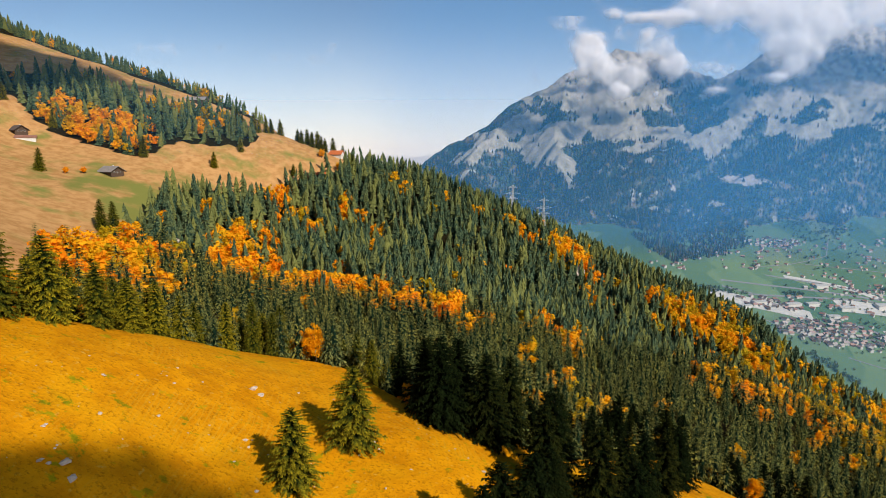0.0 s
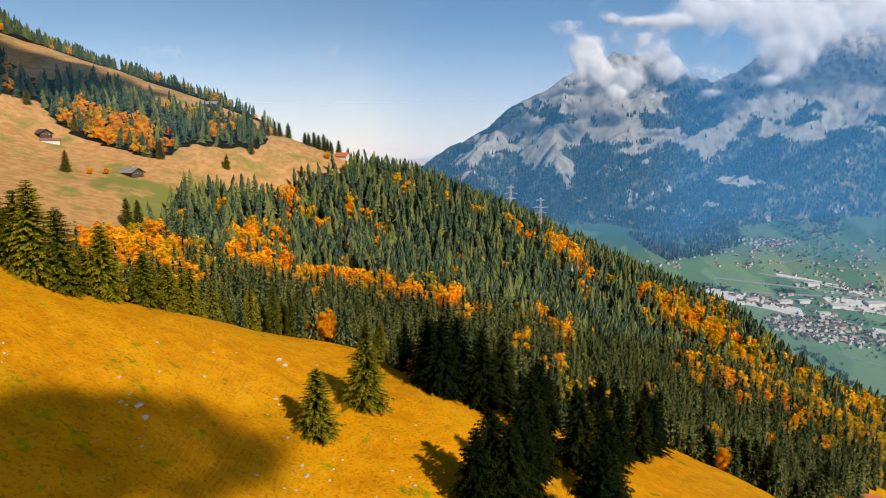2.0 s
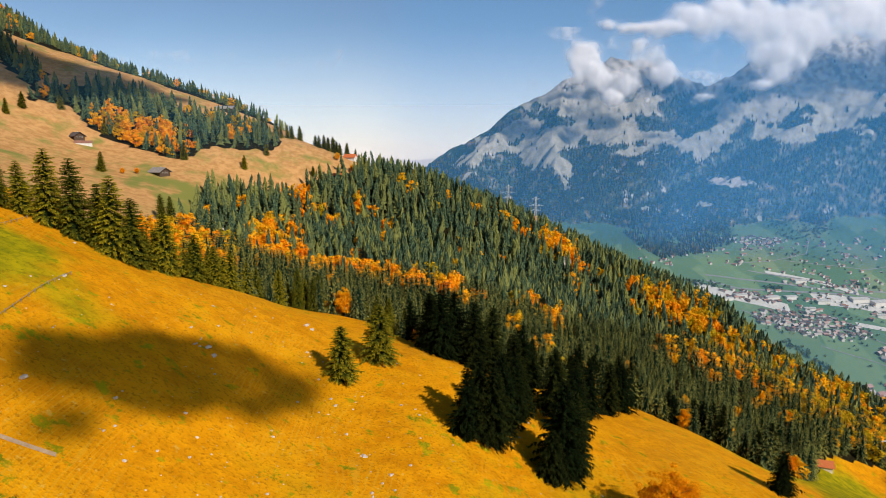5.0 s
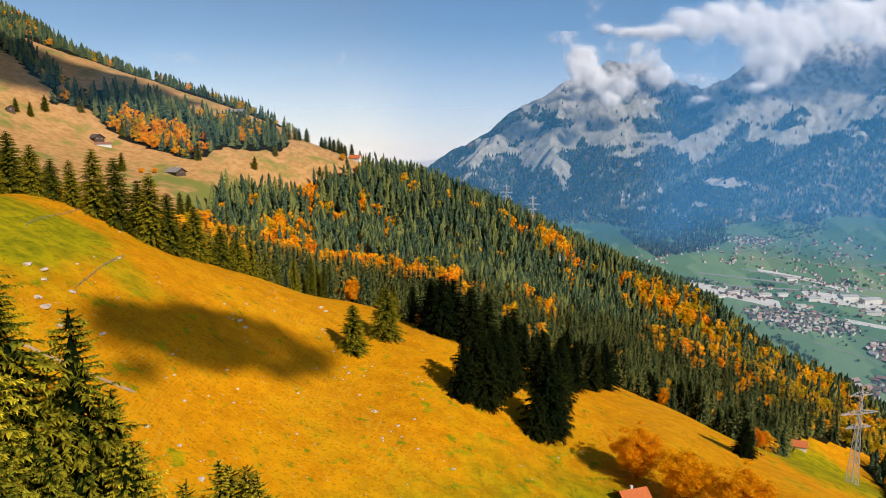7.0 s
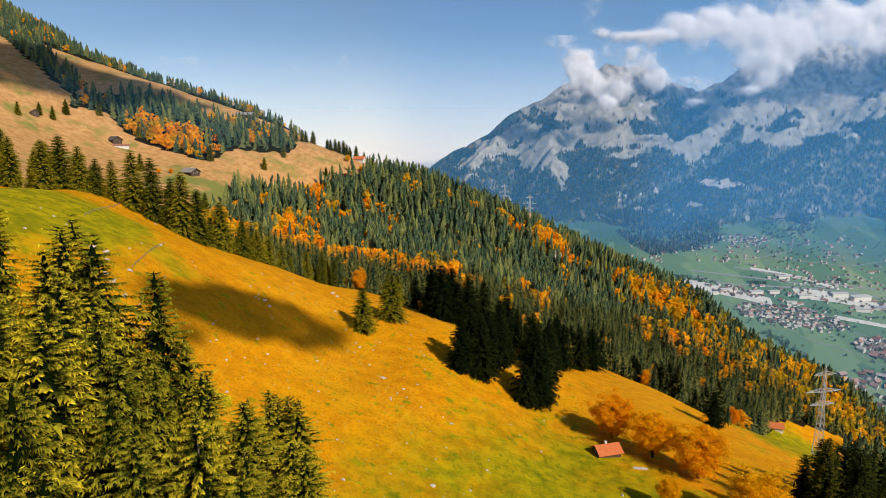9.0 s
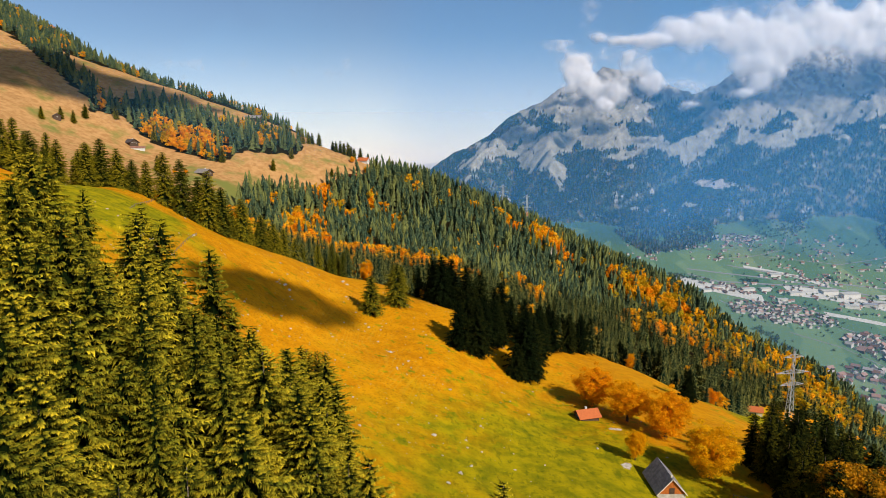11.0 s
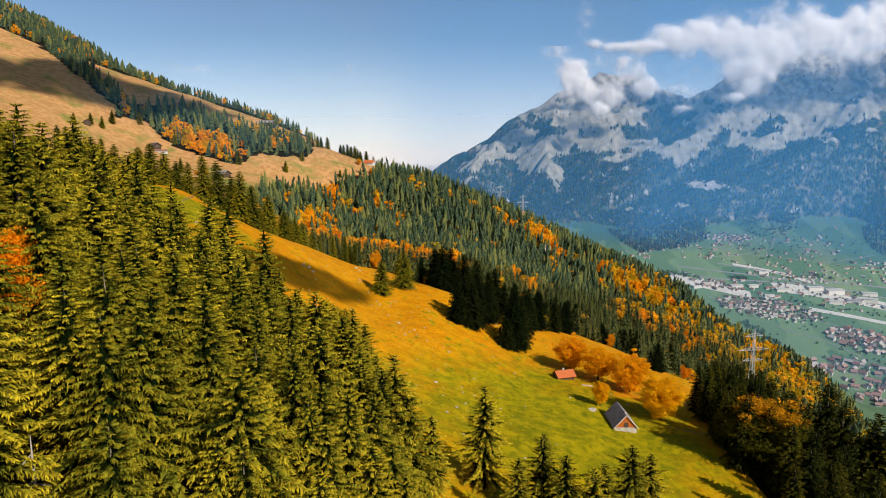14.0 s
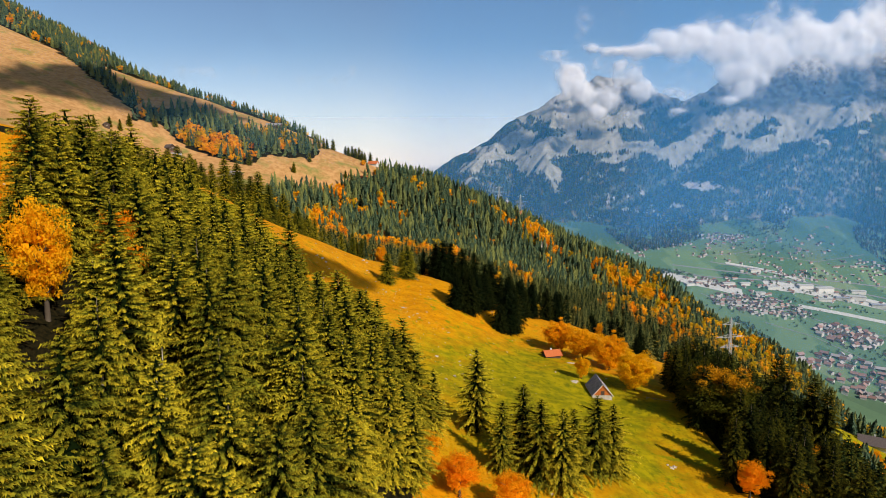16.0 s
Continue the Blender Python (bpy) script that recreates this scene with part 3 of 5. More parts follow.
# ---- trees ----
def spruce_crown(seed, whorls, boughs, twigs, width=0.19, ragged=0.25, base=0.06, rings=12):
    """Unit spruce (1 m high): drooping boughs in whorls, each with hanging twigs on both sides."""
    rng = np.random.RandomState(seed)
    V, Q, A = [], [], []
    up = np.array([0, 0, 1.0])
    for k in range(whorls):
        f = (k + rng.rand() * 0.7) / whorls
        z = base + (0.985 - base) * f
        reach = width * (1 - f) ** 0.8 * (0.7 + 0.45 * rng.rand()) + 0.008
        n = max(4, int(boughs * (1 - 0.5 * f)))
        turn = rng.rand() * 6.28
        for i in range(n):
            a = turn + 6.283 * i / n + rng.randn() * 0.2
            r = max(reach * (1 + ragged * rng.randn()), 0.3 * reach)
            droop = (0.12 + 0.36 * (1 - f)) * r * (1 + 0.3 * rng.randn())
            d = np.array([math.cos(a), math.sin(a), 0])
            side = np.array([-math.sin(a), math.cos(a), 0])
            lift = 0.34 * r * f
            for j in range(twigs):
                s0 = 0.05 + 0.95 * j / twigs
                s1 = min(1.05, 0.05 + 0.95 * (j + 1.3) / twigs)
                p0 = d * r * s0 + up * (z + lift * s0 - droop * s0 ** 1.6)
                p1 = d * r * s1 + up * (z + lift * s1 - droop * s1 ** 1.6)
                w0 = (0.26 * r + 0.005) * (1.1 - 0.7 * s0) * (0.7 + 0.6 * rng.rand())
                w1 = w0 * (0.15 if j == twigs - 1 else 0.6)
                for sgn in (-1, 1):
                    hang = (0.012 + 0.13 * r) * (0.4 + 0.9 * rng.rand())
                    b = len(V)
                    V += [p0, p1, p1 + sgn * side * w1 - up * hang + d * 0.05 * r, p0 + sgn * side * w0 - up * hang * 1.1 + d * 0.16 * r]
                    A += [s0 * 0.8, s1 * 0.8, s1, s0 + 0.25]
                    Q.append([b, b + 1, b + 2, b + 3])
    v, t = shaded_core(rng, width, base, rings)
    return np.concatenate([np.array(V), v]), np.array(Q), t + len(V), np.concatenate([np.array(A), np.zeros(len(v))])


def feathered_crown(seed, whorls, boughs, sprays, width=0.19, ragged=0.3, base=0.06, lush=1.0):
    """Unit spruce for close view: every bough carries small drooping sprays on both sides; tip values paint the shade
    within.
    """
    gauss = random.Random(seed).gauss
    rng = np.random.RandomState(seed)
    V, T, A = [], [], []
    up = np.array([0, 0, 1.0])

    def leaf(p, q, w, t0, t1):
        """A narrow pointed spray from p to q."""
        ax, ay, az = q[0] - p[0], q[1] - p[1], q[2] - p[2]
        bx, by, bz = 0.45 * gauss(0, 1), 0.45 * gauss(0, 1), 1 + 0.45 * gauss(0, 1)
        ox, oy, oz = ay * bz - az * by, az * bx - ax * bz, ax * by - ay * bx
        g = w / (math.sqrt(ox * ox + oy * oy + oz * oz) + 1e-9)
        ox, oy, oz = ox * g, oy * g, oz * g
        b = len(V)
        V.extend([(p[0] + ox, p[1] + oy, p[2] + oz), tuple(q), (p[0] - ox, p[1] - oy, p[2] - oz)])
        A.extend([t0, t1, t0])
        T.append([b, b + 1, b + 2])

    for k in range(whorls):
        f = (k + rng.rand() * 0.8) / whorls
        z = base + (0.985 - base) * f
        reach = width * min(1.0, 0.6 + 3 * f) * (1 - f) ** 0.55 * (0.72 + 0.42 * rng.rand()) + 0.012
        n = max(4, int(boughs * (1 - 0.5 * f)))
        turn = rng.rand() * 6.28
        for i in range(n):
            a = turn + 6.283 * i / n + rng.randn() * 0.25
            r = max(reach * (1 + ragged * rng.randn()), 0.3 * reach)
            droop = (0.10 + 0.40 * (1 - f)) * r * (1 + 0.3 * rng.randn())
            d = np.array([math.cos(a), math.sin(a), 0])
            side = np.array([-math.sin(a), math.cos(a), 0])
            lift = 0.36 * r * f
            at = lambda s: d * r * s + up * (z + lift * s - droop * s ** 1.6)
            leaf(at(0.1), at(0.75), 0.09 * r, 0.0, 0.3)
            leaf(at(0.6), at(1.03), 0.03 * r, 0.4, 0.8)
            for j in range(sprays):
                s = 0.18 + 0.80 * (j + rng.rand()) / sprays
                sgn = 1 if j % 2 else -1
                long = lush * r * (0.17 - 0.075 * s) * (0.5 + 0.8 * rng.rand()) + 0.006
                tip = at(s) + (d * (0.1 + 0.9 * rng.rand()) + sgn * side * (0.4 + 0.6 * rng.rand())) * long - up * long * (0.3 + 1.1 * rng.rand())
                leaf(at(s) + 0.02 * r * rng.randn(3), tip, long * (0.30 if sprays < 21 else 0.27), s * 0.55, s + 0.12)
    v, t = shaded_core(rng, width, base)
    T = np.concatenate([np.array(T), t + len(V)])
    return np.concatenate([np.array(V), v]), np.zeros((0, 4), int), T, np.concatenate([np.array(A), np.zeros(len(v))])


def shaded_core(rng, width, base, rings=12):
    """Ragged skirts round the trunk, added to stand in for crown shade, here and there left out so that the bark shows.
    """
    V, T = [], []
    for k in range(rings):
        if rng.rand() < 0.36:
            continue
        f = (k + 0.3 * rng.rand()) / rings
        z, r = base + 0.9 * f, 0.5 * width * (1 - f) ** 0.85 * (0.8 + 0.4 * rng.rand()) + 0.004
        top = len(V)
        V.append((0, 0, min(0.98, z + 1.5 / rings)))
        for i in range(9):
            a = 6.283 * i / 9 + rng.randn() * 0.15
            q = r * (0.6 + 0.6 * rng.rand())
            V.append((q * math.cos(a), q * math.sin(a), z - 0.03 * rng.rand()))
        T += [[top, top + 1 + i, top + 1 + (i + 1) % 9] for i in range(9)]
    return np.array(V), np.array(T)


def tapered(points, radii, sides=7):
    """A bent, tapered stem along points."""
    V, Q = [], []
    for p, r in zip(points, radii):
        for i in range(sides):
            a = 6.283 * i / sides
            V.append((p[0] + r * math.cos(a), p[1] + r * math.sin(a), p[2]))
    for k in range(len(points) - 1):
        for i in range(sides):
            j = (i + 1) % sides
            Q.append([k * sides + i, k * sides + j, (k + 1) * sides + j, (k + 1) * sides + i])
    return np.array(V), np.array(Q)


def joined(pieces):
    """Several (vertices, quads) as one."""
    V, Q, n = [], [], 0
    for v, q in pieces:
        V.append(v)
        Q.append(np.asarray(q) + n)
        n += len(v)
    return np.concatenate(V), np.concatenate(Q)


def place(ob, x, y, size, rng, sink=0.3, slim=1.0):
    """Stand a unit tree on the ground."""
    m = Matrix.LocRotScale((x, y, h(x, y) - sink), Euler((rng.randn() * 0.015, rng.randn() * 0.015, rng.rand() * 6.28)), None)
    c = copy_thing(ob, m)
    c.scale = (size * slim, size * slim, size)
    return c


def spruce_kind(seed, whorls, boughs, twigs, label, width=0.19, ragged=0.25, base=0.06, needles=None, feathered=False, lush=1.0):
    root = new("spruce")
    tagged(root, label, "tree", "spruces")
    v, q = tapered([(0, 0, 0), (0.002, 0, 0.35), (0, 0.002, 0.75), (0, 0, 0.97)], [0.012, 0.009, 0.004, 0.001], 6)
    trunk = new("trunk", fast_mesh("spruce_trunk", v, q, None, BARK, True))
    trunk.parent = root
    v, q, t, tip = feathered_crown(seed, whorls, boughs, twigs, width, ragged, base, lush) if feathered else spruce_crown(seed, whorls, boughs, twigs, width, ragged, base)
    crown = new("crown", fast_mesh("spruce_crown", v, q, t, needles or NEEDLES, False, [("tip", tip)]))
    crown.parent = root
    return root


def broadleaf_crown(seed, clumps, leaves, leaf, spread=0.42, low=0.28):
    """Unit broadleaf crown: many small leaves gathered in clumps, with gaps between them."""
    rng = np.random.RandomState(seed)
    unit = lambda v: v / np.linalg.norm(v, axis=1, keepdims=True)
    # twigs and leaves deep inside
    u = unit(rng.randn(clumps, 3)) * rng.rand(clumps, 1) ** 0.4
    p = np.stack([u[:, 0] * spread * 0.62, u[:, 1] * spread * 0.62, low + (1 - low) * (0.47 + 0.33 * u[:, 2])], 1)
    a = unit(rng.randn(clumps, 3)) * 0.055
    b = unit(np.cross(a, rng.randn(clumps, 3))) * 0.045
    inner = np.stack([p - a, p - b, p + a, p + b], 1)
    # clumps of leaves all round
    u = unit(rng.randn(clumps, 3))
    rad = (0.55 + 0.45 * rng.rand(clumps)) * (1 + 0.12 * rng.randn(clumps))
    z = low + (1 - low) * (0.5 + 0.5 * u[:, 2] * rad * 0.92)
    taper = np.where(z > 0.45, 1.0, 0.75) * rad * spread
    centre = np.repeat(np.stack([u[:, 0] * taper, u[:, 1] * taper, z], 1), leaves, 0)
    size = np.repeat(0.055 + 0.06 * rng.rand(clumps), leaves)
    n = clumps * leaves
    w = unit(rng.randn(n, 3)) * (size * (0.6 + 0.5 * rng.rand(n)))[:, None] * np.array([1, 1, 0.6])
    p = centre + w
    nrm = unit(unit(w) + 0.6 * rng.randn(n, 3))
    a = unit(np.cross(nrm, rng.randn(n, 3))) * (leaf * (0.6 + 0.7 * rng.rand(n)))[:, None]
    b = np.cross(nrm, a) * (0.6 + 0.3 * rng.rand(n))[:, None]
    outer = np.stack([p - a, p - b * 0.8, p + a, p + b], 1)
    V = np.concatenate([inner, outer]).reshape(-1, 3)
    return V, np.arange(len(V)).reshape(-1, 4)


def broadleaf_kind(seed, clumps, leaves, leaf, label, name="maple", spread=0.42, low=0.28, leaves_of=None):
    root = new(name)
    tagged(root, label, "tree", "autumn broadleaf trees")
    rng = np.random.RandomState(seed + 99)
    pieces = [tapered([(0, 0, 0), (0.01, 0, 0.2), (0, 0.01, 0.45), (0, 0, 0.8)], [0.032, 0.024, 0.016, 0.004], 7)]
    for i in range(7):
        a, z0 = i * 2.4, 0.2 + 0.06 * i
        e = np.array([math.cos(a) * 0.3, math.sin(a) * 0.3, z0 + 0.28])
        s = np.array([0, 0, z0])
        pieces.append(tapered([s, s * 0.5 + e * 0.5 + np.array([0, 0, 0.03]), e], [0.012, 0.008, 0.002], 5))
    trunk = new("trunk", fast_mesh("broadleaf_trunk", *joined(pieces), None, BARK_DARK, True))
    trunk.parent = root
    v, q = broadleaf_crown(seed, clumps, leaves, leaf, spread, low)
    crown = new("crown", fast_mesh("broadleaf_crown", v, q, None, leaves_of or AUTUMN))
    crown.parent = root
    return root


def scatter(poly, gap, seed, keep=None):
    """Places in a polygon about gap metres apart."""
    rng = np.random.RandomState(seed)
    xs, ys = [p[0] for p in poly], [p[1] for p in poly]
    gx_, gy_ = np.meshgrid(np.arange(min(xs), max(xs), gap), np.arange(min(ys), max(ys), gap))
    gx_ = gx_ + (rng.rand(*gx_.shape) - 0.5) * gap * 0.95
    gy_ = gy_ + (rng.rand(*gy_.shape) - 0.5) * gap * 0.95
    ok = inside(poly, gx_, gy_)
    x, y = gx_[ok], gy_[ok]
    if keep is not None:
        k = keep(x, y)
        x, y = x[k], y[k]
    return x, y


def far_spruce(rng, layers=10, points=9, fullness=0.62):
    """A small spruce for the distant woods: ragged skirts, one above another, round-shouldered and uneven."""
    V, T = [], []
    lean = rng.randn(2) * 0.012
    for k in range(layers):
        f = k / layers
        z = 0.06 + 0.9 * f
        r = 0.175 * (1 - f) ** fullness * (0.82 + 0.36 * rng.rand()) + 0.010
        top = len(V)
        V.append((lean[0] * k, lean[1] * k, min(1.0, z + (1.9 / layers) * (1 - 0.3 * f))))
        for i in range(points):
            a = 6.283 * (i + 0.5 * (k % 2)) / points + rng.randn() * 0.2
            q = r * (0.7 + 0.6 * rng.rand()) * (1.05 if i % 2 else 0.62)
            V.append((q * math.cos(a) + lean[0] * k, q * math.sin(a) + lean[1] * k, z - 0.04 * rng.rand() - (0.025 if i % 2 else 0)))
        for i in range(points):
            T.append([top, top + 1 + i, top + 1 + (i + 1) % points])
    return np.array(V), np.array(T)


def far_leafy(rng, clumps=24, leaves=9):
    """A small broadleaf crown for the distant woods: loose tufts of leaves round a few limbs, with gaps."""
    V, T = [], []
    for c in range(clumps):
        u = rng.randn(3)
        u /= np.linalg.norm(u)
        rad = 0.5 + 0.55 * rng.rand()
        mid = np.array([u[0] * 0.33 * rad, u[1] * 0.33 * rad, 0.56 + 0.40 * u[2] * rad])
        for i in range(leaves):
            w = rng.randn(3)
            w *= 0.10 * (0.5 + 0.6 * rng.rand()) / np.linalg.norm(w)
            n = w / np.linalg.norm(w) + 0.5 * rng.randn(3) + np.array([0, 0, 0.35])
            a = np.cross(n, rng.randn(3))
            a *= (0.045 + 0.035 * rng.rand()) / np.linalg.norm(a)
            b = np.cross(n / np.linalg.norm(n), a)
            k = len(V)
            V += [mid + w - a - 0.5 * b, mid + w + a - 0.5 * b, mid + w + b]
            T.append([k, k + 1, k + 2])
    return np.array(V), np.array(T)


def wood(name, label, kinds, x, y, size, slim, tint, material):
    """Many distant trees as one mesh."""
    z = height(x, y)
    Vs, Ts, A, n = [], [], [], 0
    rng = np.random.RandomState(len(x))
    for i in range(len(x)):
        v, t = kinds[i % len(kinds)]
        a = rng.rand() * 6.28
        c, s = math.cos(a), math.sin(a)
        w = size[i] * slim[i]
        Vs.append(np.stack([(v[:, 0] * c - v[:, 1] * s) * w + x[i], (v[:, 0] * s + v[:, 1] * c) * w + y[i], v[:, 2] * size[i] + z[i] - 0.6], 1))
        Ts.append(t + n)
        A.append(np.full(len(v), tint[i]))
        n += len(v)
    ob = new(name, fast_mesh(name, np.concatenate(Vs), None, np.concatenate(Ts), material, False, [("tint", np.concatenate(A))]))
    return tagged(ob, label, "forest", kind="stuff")


def crown_wood(name, label, crowns, x, y, size, slim, material, seed):
    """Trees of the near wood that no eye can part, as one mesh with the same boughs."""
    z = height(x, y)
    r = np.random.RandomState(seed)
    Vs, Qs, Ts, A, B, n = [], [], [], [], [], 0
    for i in range(len(x)):
        v, q, t, tip = crowns[i % len(crowns)]
        a = r.rand() * 6.28
        c, s = math.cos(a), math.sin(a)
        w = size[i] * slim[i]
        Vs.append(np.stack([(v[:, 0] * c - v[:, 1] * s) * w + x[i], (v[:, 0] * s + v[:, 1] * c) * w + y[i], v[:, 2] * size[i] + z[i] - 0.3], 1))
        Qs.append(q + n)
        Ts.append(t + n)
        A.append(tip)
        B.append(np.full(len(v), r.rand()))
        n += len(v)
    ob = new(name, fast_mesh(name, np.concatenate(Vs), np.concatenate(Qs), np.concatenate(Ts), material, False, [("tip", np.concatenate(A)), ("tint", np.concatenate(B))]))
    return tagged(ob, label, "forest", kind="stuff")


# Where broadleaf trees stand among the spruces: drifts along the gully and low on the slope.
def leafy_share(x, y):
    f = fbm(x / 70 + 40, y / 70 + 11, 3)
    s = 0.02 + 0.16 * smooth(0.60, 0.70, f)
    for cx, cy, rx, ry, w in LEAFY:
        s = s + w * np.exp(-((x - cx) / (1.25 * rx)) ** 2 - ((y - cy) / (1.2 * ry)) ** 2)
    return s


LEAFY = [(-200, 480, 26, 34, 0.8), (-168, 440, 26, 26, 0.6), (-160, 592, 12, 22, 0.95), (-132, 545, 16, 22, 0.9), (-98, 560, 20, 14, 0.9), (-56, 548, 24, 13, 0.85), (-14, 538, 22, 13, 0.9), (10, 520, 18, 12, 0.6), (-152, 700, 9, 12, 0.9),
         (-120, 672, 14, 12, 0.95), (-86, 712, 9, 12, 0.9), (-62, 690, 9, 9, 0.5), (135, 800, 10, 14, 0.8), (152, 770, 15, 24, 0.7), (86, 566, 18, 14, 0.75), (258, 770, 34, 14, 0.8), (287, 742, 26, 13, 0.8),
         (320, 690, 36, 22, 0.55), (212, 530, 20, 14, 0.7), (380, 620, 80, 110, 0.5), (300, 560, 46, 40, 0.3), (-188, 400, 20, 26, 0.8)]
rng = np.random.RandomState(3)
SPRUCES_FAR = [far_spruce(np.random.RandomState(k)) for k in range(8)]
LEAFY_FAR = [far_leafy(np.random.RandomState(20 + k)) for k in range(6)]


def fill(poly, gap, seed, label_a, label_b, low, high, share=leafy_share, name_a="spruce_forest", name_b="broadleaf_forest", keep=None, front=False):
    x, y = scatter(poly, gap, seed, keep)
    r = np.random.RandomState(seed + 1)
    leafy = r.rand(len(x)) < share(x, y)
    size = low + (high - low) * r.rand(len(x))
    a, b = ~leafy, leafy
    if front:
        f = a & FRONT(x, y)
        a = a & ~f
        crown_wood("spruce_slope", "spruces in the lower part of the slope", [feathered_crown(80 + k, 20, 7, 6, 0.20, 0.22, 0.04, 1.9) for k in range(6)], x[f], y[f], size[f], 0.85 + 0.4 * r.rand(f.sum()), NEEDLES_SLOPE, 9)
    if a.sum():
        wood(name_a, label_a, SPRUCES_FAR, x[a], y[a], size[a], 0.85 + 0.45 * r.rand(a.sum()), r.rand(a.sum()), NEEDLES_HAZED)
    if b.sum():
        wood(name_b, label_b, LEAFY_FAR, x[b], y[b], size[b] * 0.73, 0.9 + 0.5 * r.rand(b.sum()), np.clip(0.55 + 0.28 * r.randn(b.sum()) - 0.3 * smooth(220, 340, x[b]), 0, 1), AUTUMN_FAR)


FARM = lambda x, y: (np.hypot(x - 325, y - 290) > 30) & ((np.abs((x - 335) * 0.7 - (y - 305) * 0.6) > 17) | (y > 305) | (y < 215))
FRONT = lambda x, y: y < 545 + 0.15 * x
fill(WOOD_MAIN, 7.4, 11, "dense dark green spruce forest on the far slope", "orange autumn broadleaf trees among the spruces", 15, 26, front=True)
BEECHES = lambda x, y: 0.95 * np.exp(-((x + 322) / 46) ** 4 - ((y - 708) / 27) ** 4) + 0.5 * np.exp(-((x + 235) / 9) ** 2 - ((y - 760) / 14) ** 2) + 0.03
fill(WOOD_HIGH, 7.4, 12, "dark spruces around the upper pasture", "orange beeches below the upper pasture", 14, 23, BEECHES)
fill(WOOD_DIAG, 7.4, 13, "dark spruces climbing the upper pasture in a belt", "russet broadleaf trees in the spruce belt", 13, 20, lambda x, y: 0 * x + 0.05)
fill(WOOD_CREST, 7.0, 14, "spruces along the crest of the hill", "russet broadleaf trees along the crest", 9, 18, lambda x, y: 0 * x + 0.10, keep=lambda x, y: (fbm(x / 18, y / 18, 2) > np.where(x < -345, 0.36, 0.54)))
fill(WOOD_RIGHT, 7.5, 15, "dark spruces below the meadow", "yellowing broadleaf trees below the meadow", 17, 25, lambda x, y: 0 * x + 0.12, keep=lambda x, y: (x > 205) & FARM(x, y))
fill(WOOD_LOW, 7.5, 16, "dark spruces round the lower farm", "yellowing broadleaf trees round the lower farm", 14, 22, lambda x, y: 0 * x + 0.2, keep=lambda x, y: FARM(x, y) & ~inside(WOOD_RIGHT, x, y))

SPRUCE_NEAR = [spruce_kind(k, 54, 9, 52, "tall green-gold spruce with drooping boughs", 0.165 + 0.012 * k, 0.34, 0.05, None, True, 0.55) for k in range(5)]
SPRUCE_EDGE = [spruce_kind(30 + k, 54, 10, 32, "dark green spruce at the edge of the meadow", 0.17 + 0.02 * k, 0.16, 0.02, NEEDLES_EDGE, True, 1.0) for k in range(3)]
SPRUCE_SHADED = [spruce_kind(40 + k, 50, 10, 26, "dark spruce on the meadow's lower side, shade put into its colour", 0.17 + 0.02 * k, 0.16, 0.02, NEEDLES_SHADED, True, 1.1) for k in range(3)]
SPRUCE_LOW = [spruce_kind(35 + k, 50, 10, 26, "dark green spruce below the barn, shade put into its colour", 0.17 + 0.02 * k, 0.2, 0.02, NEEDLES_LOW_SHADED, True, 1.0) for k in range(2)]
MAPLE = [broadleaf_kind(50 + k, 210, 130, 0.0115, "golden orange autumn maple on the meadow", "maple", 0.45, 0.07, AUTUMN_GOLD) for k in range(2)]
MAPLE_SHADED = broadleaf_kind(55, 220, 120, 0.0120, "large maple, orange on top, its lower shade put in as dark green", "maple", 0.44, 0.05, SHADED_BELOW)
BEECH_NEAR = [broadleaf_kind(65 + k, 130, 90, 0.0120, "orange-red beech among the tall spruces", "beech", 0.34, 0.15) for k in range(2)]
BEECH = [broadleaf_kind(60 + k, 90, 46, 0.021, "orange autumn beech at the edge of the wood", "beech", 0.33, 0.06) for k in range(2)]
SNAG = (-54, -31)
SNAG_VIEW = lambda x, y: (np.hypot(x - SNAG[0], y - SNAG[1]) > 3.5) & ~((y < SNAG[1]) & (y > SNAG[1] - 22) & (np.abs((x - SNAG[0]) - 0.55 * (SNAG[1] - y)) < 3.9))
rng = np.random.RandomState(8)
x, y = scatter(WOOD_LEFT, 10.6, 21, lambda x, y: SNAG_VIEW(x, y) & ~((x < -0.6 * (y + 147)) & (y < 5) & (y > -55)))
size, slim = 28 + 12 * rng.rand(len(x)), 1.02 + 0.42 * rng.rand(len(x))
size *= np.where((x > -64) & (y > 78), 0.84, np.where(x < -72, 1.06, 1.0))
near = (y < 40) | (x > -45)
for i in np.nonzero(near)[0]:
    place(SPRUCE_NEAR[i % 5], x[i], y[i], size[i], rng, slim=slim[i])
crown_wood("spruce_wood", "green-gold spruces of the near wood", [feathered_crown(k, 34, 9, 20, 0.185 + 0.012 * k, 0.28, 0.05) for k in range(3)], x[~near], y[~near], size[~near], slim[~near], NEEDLES_STUFF, 5)
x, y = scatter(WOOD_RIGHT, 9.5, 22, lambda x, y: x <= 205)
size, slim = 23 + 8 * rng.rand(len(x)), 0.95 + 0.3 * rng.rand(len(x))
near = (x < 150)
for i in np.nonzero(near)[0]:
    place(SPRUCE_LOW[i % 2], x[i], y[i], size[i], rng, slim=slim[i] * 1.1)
crown_wood("dark_spruce_wood", "dark spruces below the barn meadow, shade put into their colour", [spruce_crown(40 + k, 30, 8, 2, 0.17, 0.25, 0.03) for k in range(2)], x[~near], y[~near], size[~near], slim[~near], NEEDLES_SHADED_STUFF, 6)
